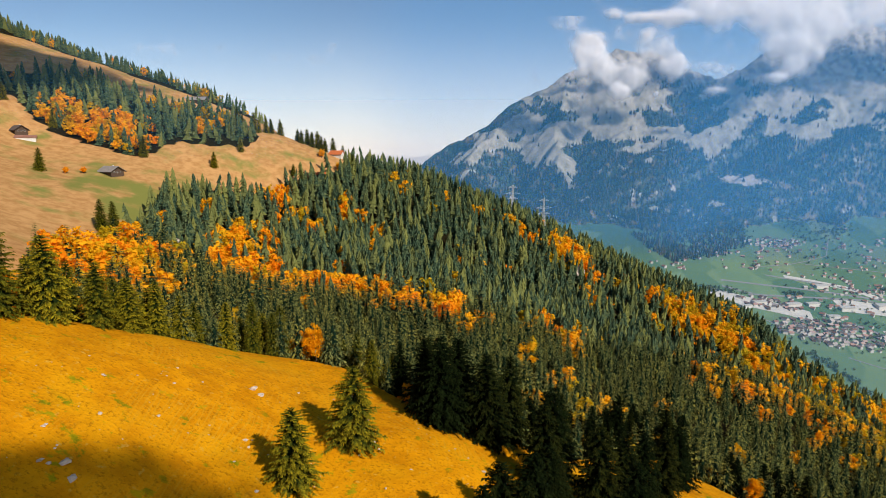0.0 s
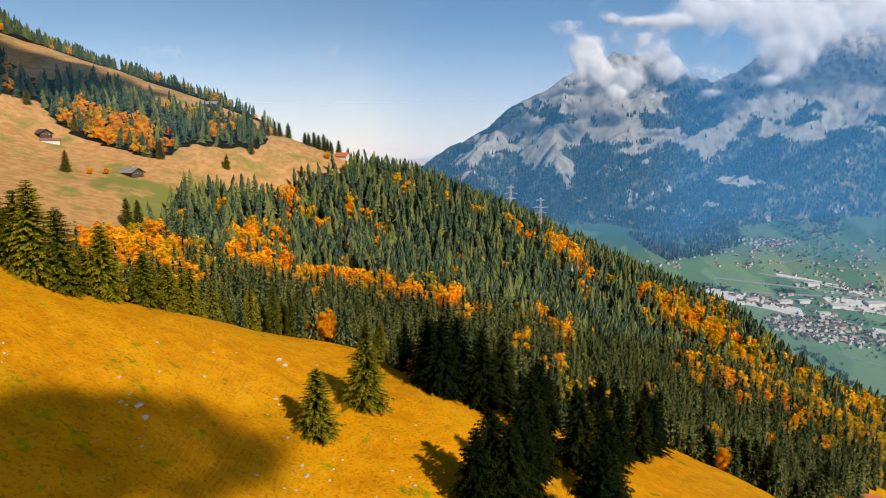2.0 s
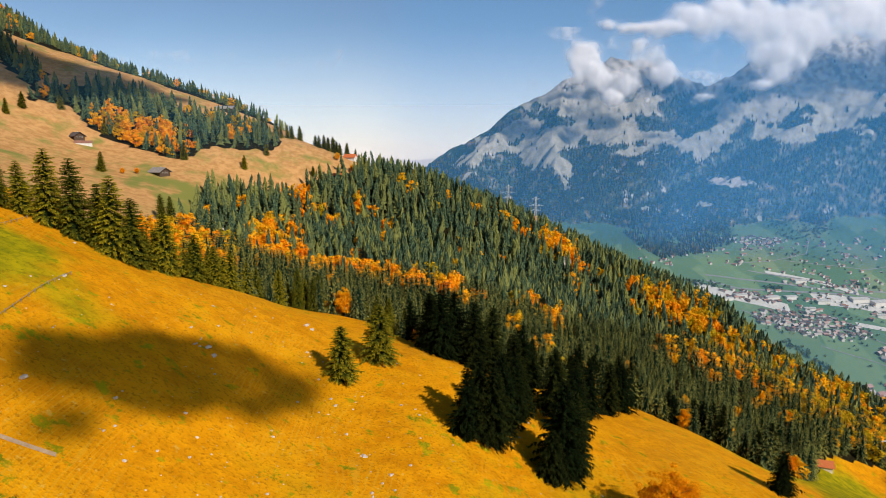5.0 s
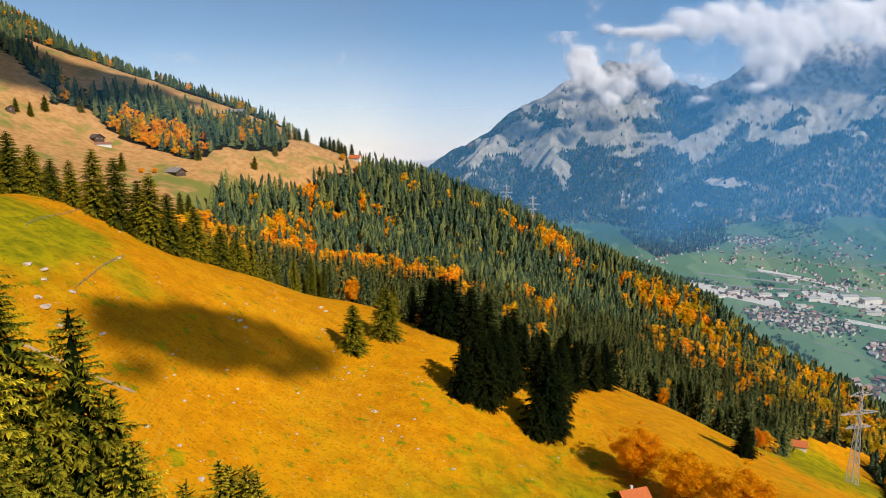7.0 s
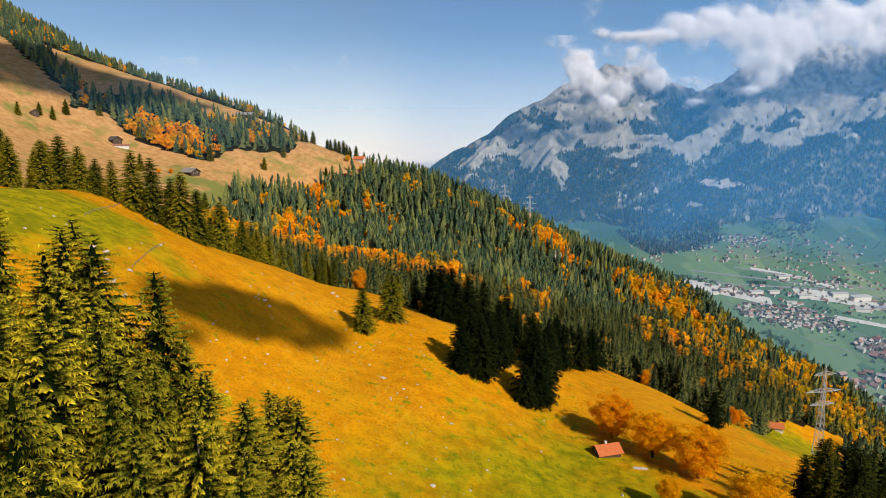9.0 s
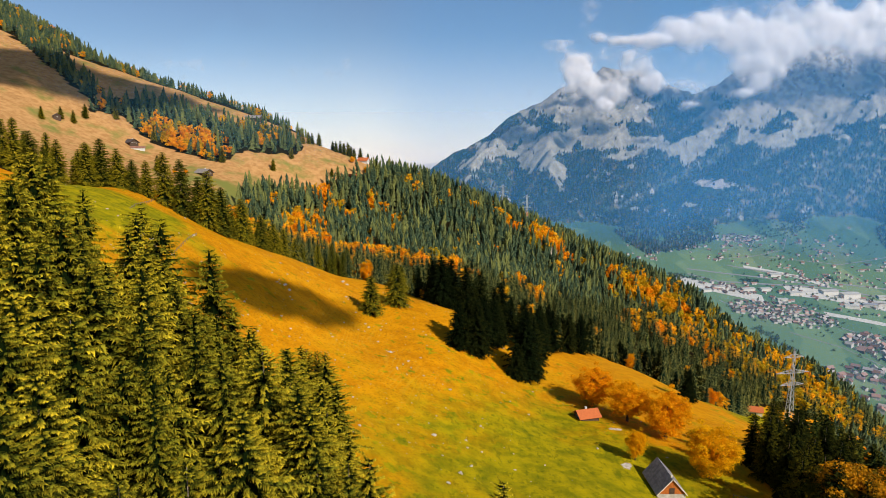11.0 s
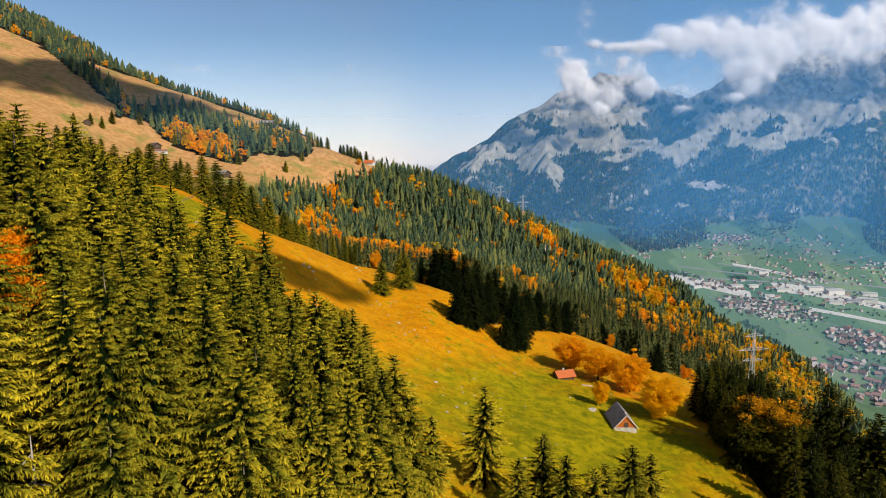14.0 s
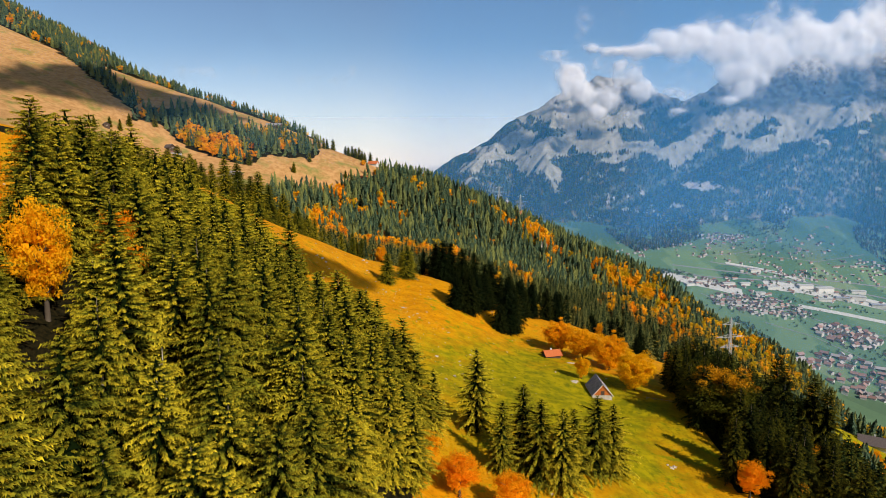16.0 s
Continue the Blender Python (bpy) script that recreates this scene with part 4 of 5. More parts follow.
x, y = scatter(WOOD_BROW, 9.5, 23, lambda x, y: (x > -235) & (y > np.interp(x, BROW_X, BROW_Y) + 9))
for i in range(len(x)):
    if rng.rand() < 0.46 and x[i] > -190:
        place(BEECH[i % 2], x[i], y[i], 14 + 6 * rng.rand(), rng)
    else:
        place(SPRUCE_EDGE[i % 3], x[i], y[i], 20 + 11 * rng.rand(), rng)
# the first rows of the wood behind the brow
x, y = scatter([(-98, 358), (-82, 376), (-41, 382), (-12, 352), (40, 350), (70, 374), (101, 398), (140, 372), (172, 352), (206, 382), (214, 404), (172, 376), (140, 396), (110, 420), (60, 396), (0, 376), (-60, 404), (-100, 390)], 9.5, 24)
for i in range(len(x)):
    if rng.rand() < (0.46 if x[i] < -20 else 0.15):
        place(BEECH[i % 2], x[i], y[i], 13 + 8 * rng.rand(), rng, slim=0.8)
    else:
        place((SPRUCE_EDGE if x[i] < -20 else SPRUCE_SHADED)[i % 3], x[i], y[i], (19 if x[i] < -20 else 25) + 8 * rng.rand(), rng)
for px, py, s in [(-186, 268, 24), (-183, 277, 27), (-176, 280, 22), (-170, 283, 18), (-164, 287, 21), (-157, 292, 31), (-149, 296, 33), (-141, 299, 28), (-135, 297, 34), (-128, 300, 29), (-121, 312, 27), (-114, 326, 22), (-108, 335, 20), (-200, 266, 24), (-211, 264, 26)]:
    place(SPRUCE_EDGE[(px + py) % 3], px, py, s, rng, slim=1.35)
for px, py, s in [(-40, 278, 22), (-28, 303, 25)]:
    place(SPRUCE_EDGE[(px + py) % 3], px, py, s, rng, slim=1.7)
for px, py, s in [(-303, 598, 18), (-214, 514, 21), (-211, 523, 20), (-211, 708, 15), (-197, 745, 14), (-144, 737, 12), (-90, 769, 20), (-266, 687, 19),
                  (-354, 703, 17), (-428, 643, 14), (-419, 651, 15), (-433, 617, 14), (-401, 709, 16), (-420, 677, 17), (-184, 812, 16), (-176, 820, 18), (-130, 812, 16), (-118, 818, 19), (-108, 822, 15),
                  (-222, 786, 18), (-215, 796, 20), (-208, 790, 17), (-200, 802, 19), (-193, 796, 15), (-188, 806, 17), (-150, 806, 15), (-145, 812, 18), (-139, 808, 17), (-135, 818, 20), (-142, 820, 16), (-126, 815, 15), (-156, 815, 14), (-80, 815, 14), (-74, 820, 16)]:
    place(SPRUCE_EDGE[(px + py) % 3], px, py, s, rng, slim=1.25)
for px, py, s in [(-9, 43, 28), (13, 68, 31), (28, 50, 28), (33, 41, 27), (40, 38, 27), (55, 59, 28), (62, 62, 26), (46, 50, 24), (20, 40, 24), (-2, 52, 22), (-41, 124, 24), (-38, 126, 24), (-10, 14, 26), (-12, 2, 29), (-7, 7, 24), (-15, 24, 30), (-84, -34, 21), (-90, -28, 18), (-79, -44, 22), (-74, -52, 24), (-95, -30, 16), (-95, -8, 24), (-99, 2, 24), (-91, -18, 22)]:
    place(SPRUCE_NEAR[(px + py) % 5], px, py, s * 1.06, rng, slim=1.3)
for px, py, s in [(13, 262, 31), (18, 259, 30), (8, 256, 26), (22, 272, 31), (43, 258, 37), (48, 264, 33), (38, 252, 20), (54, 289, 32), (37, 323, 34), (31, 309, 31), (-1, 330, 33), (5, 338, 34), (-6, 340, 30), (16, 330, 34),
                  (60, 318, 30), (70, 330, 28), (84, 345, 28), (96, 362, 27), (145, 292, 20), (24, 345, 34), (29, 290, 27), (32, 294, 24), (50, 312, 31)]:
    place(SPRUCE_SHADED[(px + py) % 3], px, py, s, rng, slim=1.45)
for px, py, s in [(74, 234, 20), (86, 217, 20), (99, 203, 22), (102, 164, 21), (76, 173, 13), (-243, 212, 16)]:
    place(MAPLE[(px + py) % 2], px, py, s, rng, slim=0.68 if s < 14 else 1.1)
for px, py, s in [(165, 140, 41), (151, 110, 40), (159, 105, 44), (162, 98, 44)]:
    place(SPRUCE_LOW[(px + py) % 2], px, py, s, rng, slim=1.2)
place(MAPLE_SHADED, 128, 121, 31, rng, slim=1.1)
place(MAPLE_SHADED, 141, 133, 25, rng, slim=1.0)
for px, py, s in [(-80, 5, 26), (-84, -19, 27), (-111, -6, 25), (-120, 8, 23), (-105, -18, 18), (-102, -12, 14), (-99, -22, 12), (-62, 40, 17), (6, 14, 15), (21, 13, 15), (-4, 22, 13), (156, 95, 17), (114, 63, 15), (268, 213, 16), (132, 66, 13)]:
    place(BEECH_NEAR[(px + py) % 2], px, py, s, rng, slim=0.72 if -90 < px < -70 else 1.05)
for px, py, s in [(262, 206, 13), (272, 218, 11), (284, 228, 10), (258, 222, 12), (294, 246, 9), (280, 246, 10), (304, 258, 8)]:
    place(BEECH[(px + py) % 2], px, py, s, rng, slim=1.3)
for px, py, s in [(-290, 609, 6), (-282, 619, 6), (-124, 781, 10), (-104, 766, 9)]:
    place(BEECH[(px + py) % 2], px, py, s, rng, slim=1.15)
for o in SPRUCE_NEAR + SPRUCE_EDGE + SPRUCE_LOW + SPRUCE_SHADED + [MAPLE_SHADED] + MAPLE + BEECH + BEECH_NEAR:
    for c in list(o.children) + [o]:
        bpy.data.objects.remove(c)

# woods of the range across the valley
x, y = scatter([(-60, 1365), (1180, 1365), (1180, 1690), (-60, 1690)], 6.0, 41)
z = height(x, y)
k = (mountain_z(x, y) > z - 1.0) & (np.random.RandomState(6).rand(len(x)) < range_wood(x, y, z) * (np.hypot((x - 672) / 45, (z + 74) / 14) > 1) + 0.03)
r = np.random.RandomState(7)
x, y = x[k], y[k]
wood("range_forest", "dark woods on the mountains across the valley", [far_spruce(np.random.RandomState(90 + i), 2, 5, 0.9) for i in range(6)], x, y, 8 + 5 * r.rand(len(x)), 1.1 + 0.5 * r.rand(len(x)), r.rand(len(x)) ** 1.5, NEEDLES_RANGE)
# the wooded tongue and the wooded knoll on the valley floor
for poly, seed in (([(392, 1366), (493, 1368), (625, 1392), (622, 1329), (560, 1285), (500, 1262), (433, 1233), (404, 1297)], 43), ([(1005, 1330), (1030, 1275), (1090, 1262), (1150, 1300), (1150, 1380), (1060, 1410), (1020, 1385)], 44)):
    x, y = scatter(poly, 5.6, seed, lambda x, y: fbm(x / 20, y / 20, 2) > 0.3)
    r = np.random.RandomState(seed)
    wood("valley_forest", "dark mixed wood at the edge of the valley floor", [far_spruce(np.random.RandomState(90 + i), 2, 5, 0.9) for i in range(6)], x, y, 7 + 5 * r.rand(len(x)), 1.2 + 0.5 * r.rand(len(x)), r.rand(len(x)) ** 1.2, NEEDLES_RANGE)
# ---- haze sheets and clouds ----
def haze_sheet(name, material, line, low, high, fade_left):
    """A standing tinted sheet along a line of the plan that paints in haze, thinning upwards."""
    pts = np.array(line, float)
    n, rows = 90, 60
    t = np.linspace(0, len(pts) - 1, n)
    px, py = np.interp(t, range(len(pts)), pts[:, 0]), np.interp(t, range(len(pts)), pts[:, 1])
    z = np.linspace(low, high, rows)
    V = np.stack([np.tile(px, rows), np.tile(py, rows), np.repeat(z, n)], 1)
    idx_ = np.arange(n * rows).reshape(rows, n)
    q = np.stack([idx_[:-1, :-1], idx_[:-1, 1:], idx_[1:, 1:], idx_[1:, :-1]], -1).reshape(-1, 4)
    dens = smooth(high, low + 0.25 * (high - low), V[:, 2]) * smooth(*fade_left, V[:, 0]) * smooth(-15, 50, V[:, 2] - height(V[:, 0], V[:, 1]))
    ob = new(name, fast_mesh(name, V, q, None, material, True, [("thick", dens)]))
    return tagged(ob, "thin tinted sheet added for the haze over the valley", "haze", kind="structure")


haze_sheet("haze_backdrop", HAZE_SHEET, [(-700, 1100), (-250, 1010), (60, 930), (300, 945), (470, 890), (700, 815), (1000, 710), (1600, 520)], -480, 330, (-400, -150))
haze_sheet("haze_backdrop_far", HAZE_SHEET_FAR, [(-300, 1400), (100, 1250), (330, 1243), (450, 1290), (580, 1380), (700, 1390), (1000, 1375), (1200, 1225), (1500, 1180), (2300, 1150)], -260, 1000, (-200, 0))

haze_sheet("haze_backdrop_hill", HAZE_SHEET_HILL, [(-1100, 640), (-520, 668), (-440, 672), (-395, 690), (-300, 680), (-250, 682), (-215, 720), (-150, 745), (-40, 800)], -60, 360, (-60, -200))
haze_sheet("haze_backdrop_mid", HAZE_SHEET_FAR, [(330, 1225), (450, 1235), (580, 1265), (700, 1275), (1000, 1250), (1200, 1130), (1500, 1080), (2300, 1050)], -300, 1000, (330, 480))
haze_sheet("haze_backdrop_horizon", HAZE_SHEET_PALE, [(-4200, 2300), (-600, 2300), (1200, 2300), (4200, 2300)], -420, 470, (-5000, -4400))


def cloud(name, label, y, blobs, step, wisp, relief, seed, flat=1.0):
    """A cloud as a shell that bulges towards the viewer, ragged and thin at its edges."""
    xs0, xs1 = min(b[0] - 1.7 * b[2] for b in blobs), max(b[0] + 1.7 * b[2] for b in blobs)
    zs0, zs1 = min(b[1] - 1.7 * b[3] for b in blobs), max(b[1] + 1.7 * b[3] for b in blobs)
    cx, cz = np.meshgrid(np.arange(xs0, xs1, step), np.arange(zs0, zs1, step))
    d = np.zeros(cx.shape)
    for bx, bz, rx, rz, w in blobs:
        d = np.maximum(d, w * np.exp(-((cx - bx) / rx) ** 2 - ((cz - bz) / rz) ** 2)) + 0.25 * w * np.exp(-((cx - bx) / rx) ** 2 - ((cz - bz) / rz) ** 2)
    lump = fbm(cx / wisp + seed, cz / wisp + 3 * seed, 5) - 0.5
    d = d + lump * 1.45 - 0.16
    puff = fbm(cx / (wisp * 0.9) + 7 + seed, cz / (wisp * 0.9), 3)
    cy = y - relief * np.sqrt(np.clip(d, 0, 2) + 0.02) * (0.8 + 0.35 * puff)
    keep_face = d > -0.12
    r, c = cx.shape
    idx_ = np.arange(r * c).reshape(r, c)
    q = np.stack([idx_[:-1, :-1], idx_[:-1, 1:], idx_[1:, 1:], idx_[1:, :-1]], -1).reshape(-1, 4)
    ok = keep_face.ravel()[q].any(axis=1)
    used = np.unique(q[ok])
    remap = np.full(r * c, -1)
    remap[used] = np.arange(len(used))
    V = np.stack([cx.ravel(), cy.ravel(), cz.ravel()], 1)[used]
    ob = new(name, fast_mesh(name, V, remap[q[ok]], None, CLOUD, True, [("thick", flat * np.clip(d, 0, 1).ravel()[used])]))
    return tagged(ob, label, "cloud", "clouds")


cloud("cloud", "white cumulus cloud caught on the mountain top", 1530,
      [(328, 210, 45, 43, 1.0), (289, 210, 43, 13, 0.5), (253, 208, 32, 8, 0.3), (379, 169, 43, 30, 0.8), (402, 126, 27, 21, 0.9), (432, 154, 43, 30, 0.9), (454, 240, 21, 23, 0.8), (486, 210, 36, 27, 0.9), (524, 180, 53, 30, 1.0), (576, 174, 53, 17, 0.7), (484, 116, 12, 11, 0.7), (358, 184, 43, 32, 0.9), (631, 126, 27, 8, 0.5)], 4.0, 40.0, 15.0, 2)
cloud("cloud", "broad white cloud drifting over the range", 1545,
      [(390, 289, 30, 15, 0.6), (452, 283, 65, 15, 0.8), (525, 281, 65, 19, 0.9), (608, 297, 65, 37, 1.0), (658, 313, 65, 43, 1.0), (743, 293, 87, 54, 1.1), (836, 292, 98, 65, 1.1), (778, 232, 65, 43, 1.0), (802, 186, 52, 37, 1.0), (763, 156, 43, 19, 0.8), (843, 202, 32, 32, 0.8), (938, 312, 120, 54, 1.1), (1062, 312, 120, 60, 1.1), (1185, 322, 131, 76, 1.2), (1337, 342, 174, 98, 1.2), (1519, 361, 174, 109, 1.2), (1119, 262, 43, 21, 0.6)], 6.0, 62.0, 19.0, 5)
cloud("cloud", "thin veil of high cloud in the blue sky", 2600, [(-900, 385, 240, 26, 0.6), (-780, 405, 200, 18, 0.55), (-520, 345, 200, 14, 0.45)], 10.0, 190.0, 3.0, 9, 0.4)


def shading_cloud(gx0, gy0, away, blobs, seed):
    """A small cumulus up-sun of the slope, whose shadow lies on it."""
    centre = Vector((gx0, gy0, h(gx0, gy0))) + sun_from * away
    ob = cloud("cloud", "small white cumulus drifting above the slope", 0, blobs, 3.0, 17.0, 10.0, seed)
    ob.matrix_world = Matrix.Translation(centre) @ sun_from.to_track_quat("Y", "Z").to_matrix().to_4x4()
    return ob


shading_cloud(-72, 225, 640, [(2, 14, 25, 13, 1.5), (26, 10, 21, 12, 1.45), (12, 2, 23, 11, 1.4), (-16, 8, 21, 14, 1.45), (-32, -4, 14, 10, 1.3), (-14, -6, 18, 9, 1.2), (38, -5, 12, 8, 1.0), (36, 18, 14, 8, 0.9)], 11)
shading_cloud(-430, 775, 1500, [(85, 55, 45, 26, 1.4), (45, 46, 50, 30, 1.4), (10, 12, 46, 34, 1.5), (60, -5, 44, 40, 1.4), (-25, -10, 46, 34, 1.5), (20, -45, 36, 22, 1.3), (-62, -32, 36, 22, 1.4), (-95, -50, 26, 12, 1.3), (140, 20, 60, 45, 1.3), (-10, -50, 40, 16, 1.2), (118, -22, 40, 22, 1.0), (175, -10, 50, 34, 1.0)], 13)
# ---- buildings, pylons, stones ----
def part(name, bm, material, parent, label=""):
    me = bpy.data.meshes.new(name)
    bm.to_mesh(me)
    bm.free()
    me.materials.append(material)
    ob = new(name, me)
    ob.parent = parent
    if label:
        ob["label"] = label
    return ob


def box(bm, x0, x1, y0, y1, z0, z1):
    v = [bm.verts.new(p) for p in ((x0, y0, z0), (x1, y0, z0), (x1, y1, z0), (x0, y1, z0), (x0, y0, z1), (x1, y0, z1), (x1, y1, z1), (x0, y1, z1))]
    for f in ((0, 3, 2, 1), (4, 5, 6, 7), (0, 1, 5, 4), (1, 2, 6, 5), (2, 3, 7, 6), (3, 0, 4, 7)):
        bm.faces.new([v[i] for i in f])
    return bm


def prism(bm, pts, y0, y1):
    """A profile in x and z, drawn out along y."""
    a = [bm.verts.new((x, y0, z)) for x, z in pts]
    b = [bm.verts.new((x, y1, z)) for x, z in pts]
    bm.faces.new(a)
    bm.faces.new(b[::-1])
    for i in range(len(pts)):
        j = (i + 1) % len(pts)
        bm.faces.new((a[j], a[i], b[i], b[j]))
    return bm


def strut(bm, a, b, r):
    """A square bar from a to b."""
    a, b = Vector(a), Vector(b)
    d = (b - a).normalized()
    s = d.cross(Vector((0, 0, 1)) if abs(d.z) < 0.9 else Vector((1, 0, 0))).normalized() * r
    t = d.cross(s).normalized() * r
    v = [bm.verts.new(p + k) for p in (a, b) for k in (s + t, s - t, -s - t, -s + t)]
    for i in range(4):
        j = (i + 1) % 4
        bm.faces.new((v[i], v[j], v[4 + j], v[4 + i]))
    bm.faces.new(v[3::-1])
    bm.faces.new(v[4:])


def chalet(name, label, x, y, yaw, w, l, wall, rise, over, wall_mat, gable_mat, roof_mat, windows=2, chimney=True, sink=1.2, group=""):
    """A gabled house: ridge along its own y, gables at both ends."""
    root = new(name)
    tagged(root, label, "house", group)
    z0 = h(x, y)
    hw = w / 2
    part("wall", box(bmesh.new(), -hw, hw, -l / 2, l / 2, -sink, wall), wall_mat, root)
    for s in (-1, 1):
        y0 = s * (l / 2 - 0.15)
        part("gable", prism(bmesh.new(), [(-hw, wall), (hw, wall), (0, wall + rise)], y0 - 0.14, y0 + 0.14), gable_mat, root, "plank gable")
    k = rise / hw
    t = 0.28
    for s in (-1, 1):
        e = hw + over
        pts = [(0, wall + rise + t), (s * e, wall - k * over + t), (s * e, wall - k * over), (0, wall + rise)]
        part("roof", prism(bmesh.new(), pts if s > 0 else pts[::-1], -l / 2 - over, l / 2 + over), roof_mat, root)
    for i in range(windows):
        wx = -hw + w * (i + 1) / (windows + 1)
        for s in (-1, 1):
            pane = part("window", box(bmesh.new(), wx - 0.45, wx + 0.45, s * l / 2 - 0.06, s * l / 2 + 0.06, wall * 0.35, wall * 0.35 + 1.0), PANE, root, "small dark window")
            part("frame", box(bmesh.new(), wx - 0.55, wx + 0.55, s * l / 2 - 0.04, s * l / 2 + 0.04, wall * 0.35 - 0.1, wall * 0.35 + 1.1), PLASTER, pane)
    if chimney:
        part("chimney", box(bmesh.new(), hw * 0.3 - 0.4, hw * 0.3 + 0.4, -0.5, 0.5, wall + rise * 0.4, wall + rise + 0.9), PLASTER, root, "stone chimney")
    root.matrix_world = pose(x, y, z0, 0, 0, yaw)
    return root


barn = chalet("barn", "old wooden barn with a steep dark slate roof", 80.6, 154, 0, 9.8, 15, 2.2, 5.5, 0.5, WHITE_STONE, TIMBER, ROOF_GREY, 0, False, 3.0)
for s in (-1, 1):
    bm = bmesh.new()
    k = 5.5 / 4.9
    strut(bm, (0, -8.05, 7.7 + 0.2), (s * 5.4, -8.05, 2.2 - k * 0.5 + 0.2), 0.16)
    part("bargeboard", bm, PLASTER_WARM, barn, "pale bargeboard")
for i in range(13):
    px = -4.2 + 0.7 * i
    top = 2.2 + 5.5 * (1 - abs(px) / 4.9) - 0.3
    if top > 2.5:
        part("plank", box(bmesh.new(), px - 0.29, px + 0.29, -7.58, -7.50, 2.2, top), TIMBER, barn)
bm = bmesh.new()
strut(bm, (0, -6.4, 7.6), (0, -6.4, 8.7), 0.26)
part("vent", bm, PLASTER_WARM, barn, "pale vent at the ridge")
bm = bmesh.new()
box(bm, -0.9, 0.9, -7.66, -7.585, 2.2, 4.4)
part("door", bm, TIMBER_DARK, barn, "dark hay door in the gable")
for i in range(1, 7):
    for s in (-1, 1):
        bm = bmesh.new()
        f = i / 7
        strut(bm, (s * 5.4 * f, -8.0, 7.7 - k * 5.4 * f + 0.3), (s * 5.4 * f, 8.0, 7.7 - k * 5.4 * f + 0.3), 0.05)
        part("batten", bm, ROOF_PALE, barn, "weathered roof batten")
hut = chalet("cabin", "low dark timber cabin with a red tiled roof", 66.5, 215, 106, 6.6, 9.4, 2.1, 2.2, 0.9, TIMBER_DARK, TIMBER_DARK, ROOF_RED, 2, True, 2.5)
chalet("chalet", "dark timber chalet with a pale roof on green turf", -268, 634, 62, 11, 15, 2.6, 3.4, 1.8, TIMBER_DARK, TIMBER_DARK, ROOF_PALE, 3, True, 3)
chalet("chalet", "dark brown farmhouse on the upper pasture", -368, 676, 55, 10, 12, 2.6, 3.4, 1.6, TIMBER_DARK, TIMBER_DARK, ROOF_BROWN, 3, True, 3)
chalet("byre", "long low byre with a white wall and reddish roof", -357, 668, -62, 6, 15, 1.8, 1.6, 0.8, PLASTER, PLASTER, ROOF_TOWN_RED, 2, False, 3)
chalet("cottage", "white cottage with a red roof on the ridge", -111, 800, 75, 9, 13, 3.2, 3.2, 1.2, PLASTER, PLASTER, ROOF_RED, 2, True, 3)
chalet("shed", "small wooden shed at the upper edge of the wood", -118, 748, 80, 6, 9, 2.4, 2.2, 0.9, TIMBER_DARK, TIMBER_DARK, ROOF_RED, 1, False, 3)
chalet("farmstead", "long pale-roofed farmstead high on the hill", -271, 832, 85, 10, 22, 3.0, 3.0, 1.4, TIMBER_DARK, TIMBER_DARK, ROOF_PALE, 2, False, 3)
chalet("shed", "lone wooden hay shed on the high pasture", -430, 638, 40, 7, 9, 2.6, 2.4, 1.0, TIMBER_DARK, TIMBER_DARK, ROOF_BROWN, 1, False, 3)
chalet("chalet", "dark-roofed alpine farmhouse with a stone base", -214, 182, 84, 9, 15, 2.8, 3.2, 1.4, PLASTER_WARM, TIMBER_DARK, ROOF_BROWN, 3, True, 3)
chalet("cabin", "small red-roofed hut beside the lower field", 276, 462, 70, 8, 12, 2.4, 2.8, 1.0, PLASTER_WARM, TIMBER, ROOF_RED, 1, False, 3)
chalet("farmhouse", "brown-roofed farmhouse below the dark wood", 333, 300, 60, 12, 20, 4, 4.2, 1.4, PLASTER, TIMBER, ROOF_BROWN, 3, True, 4)
chalet("shed", "white-roofed shed beside the farmhouse", 352, 296, 60, 8, 12, 3, 1.6, 0.8, PLASTER, PLASTER, PLASTER, 1, False, 4)


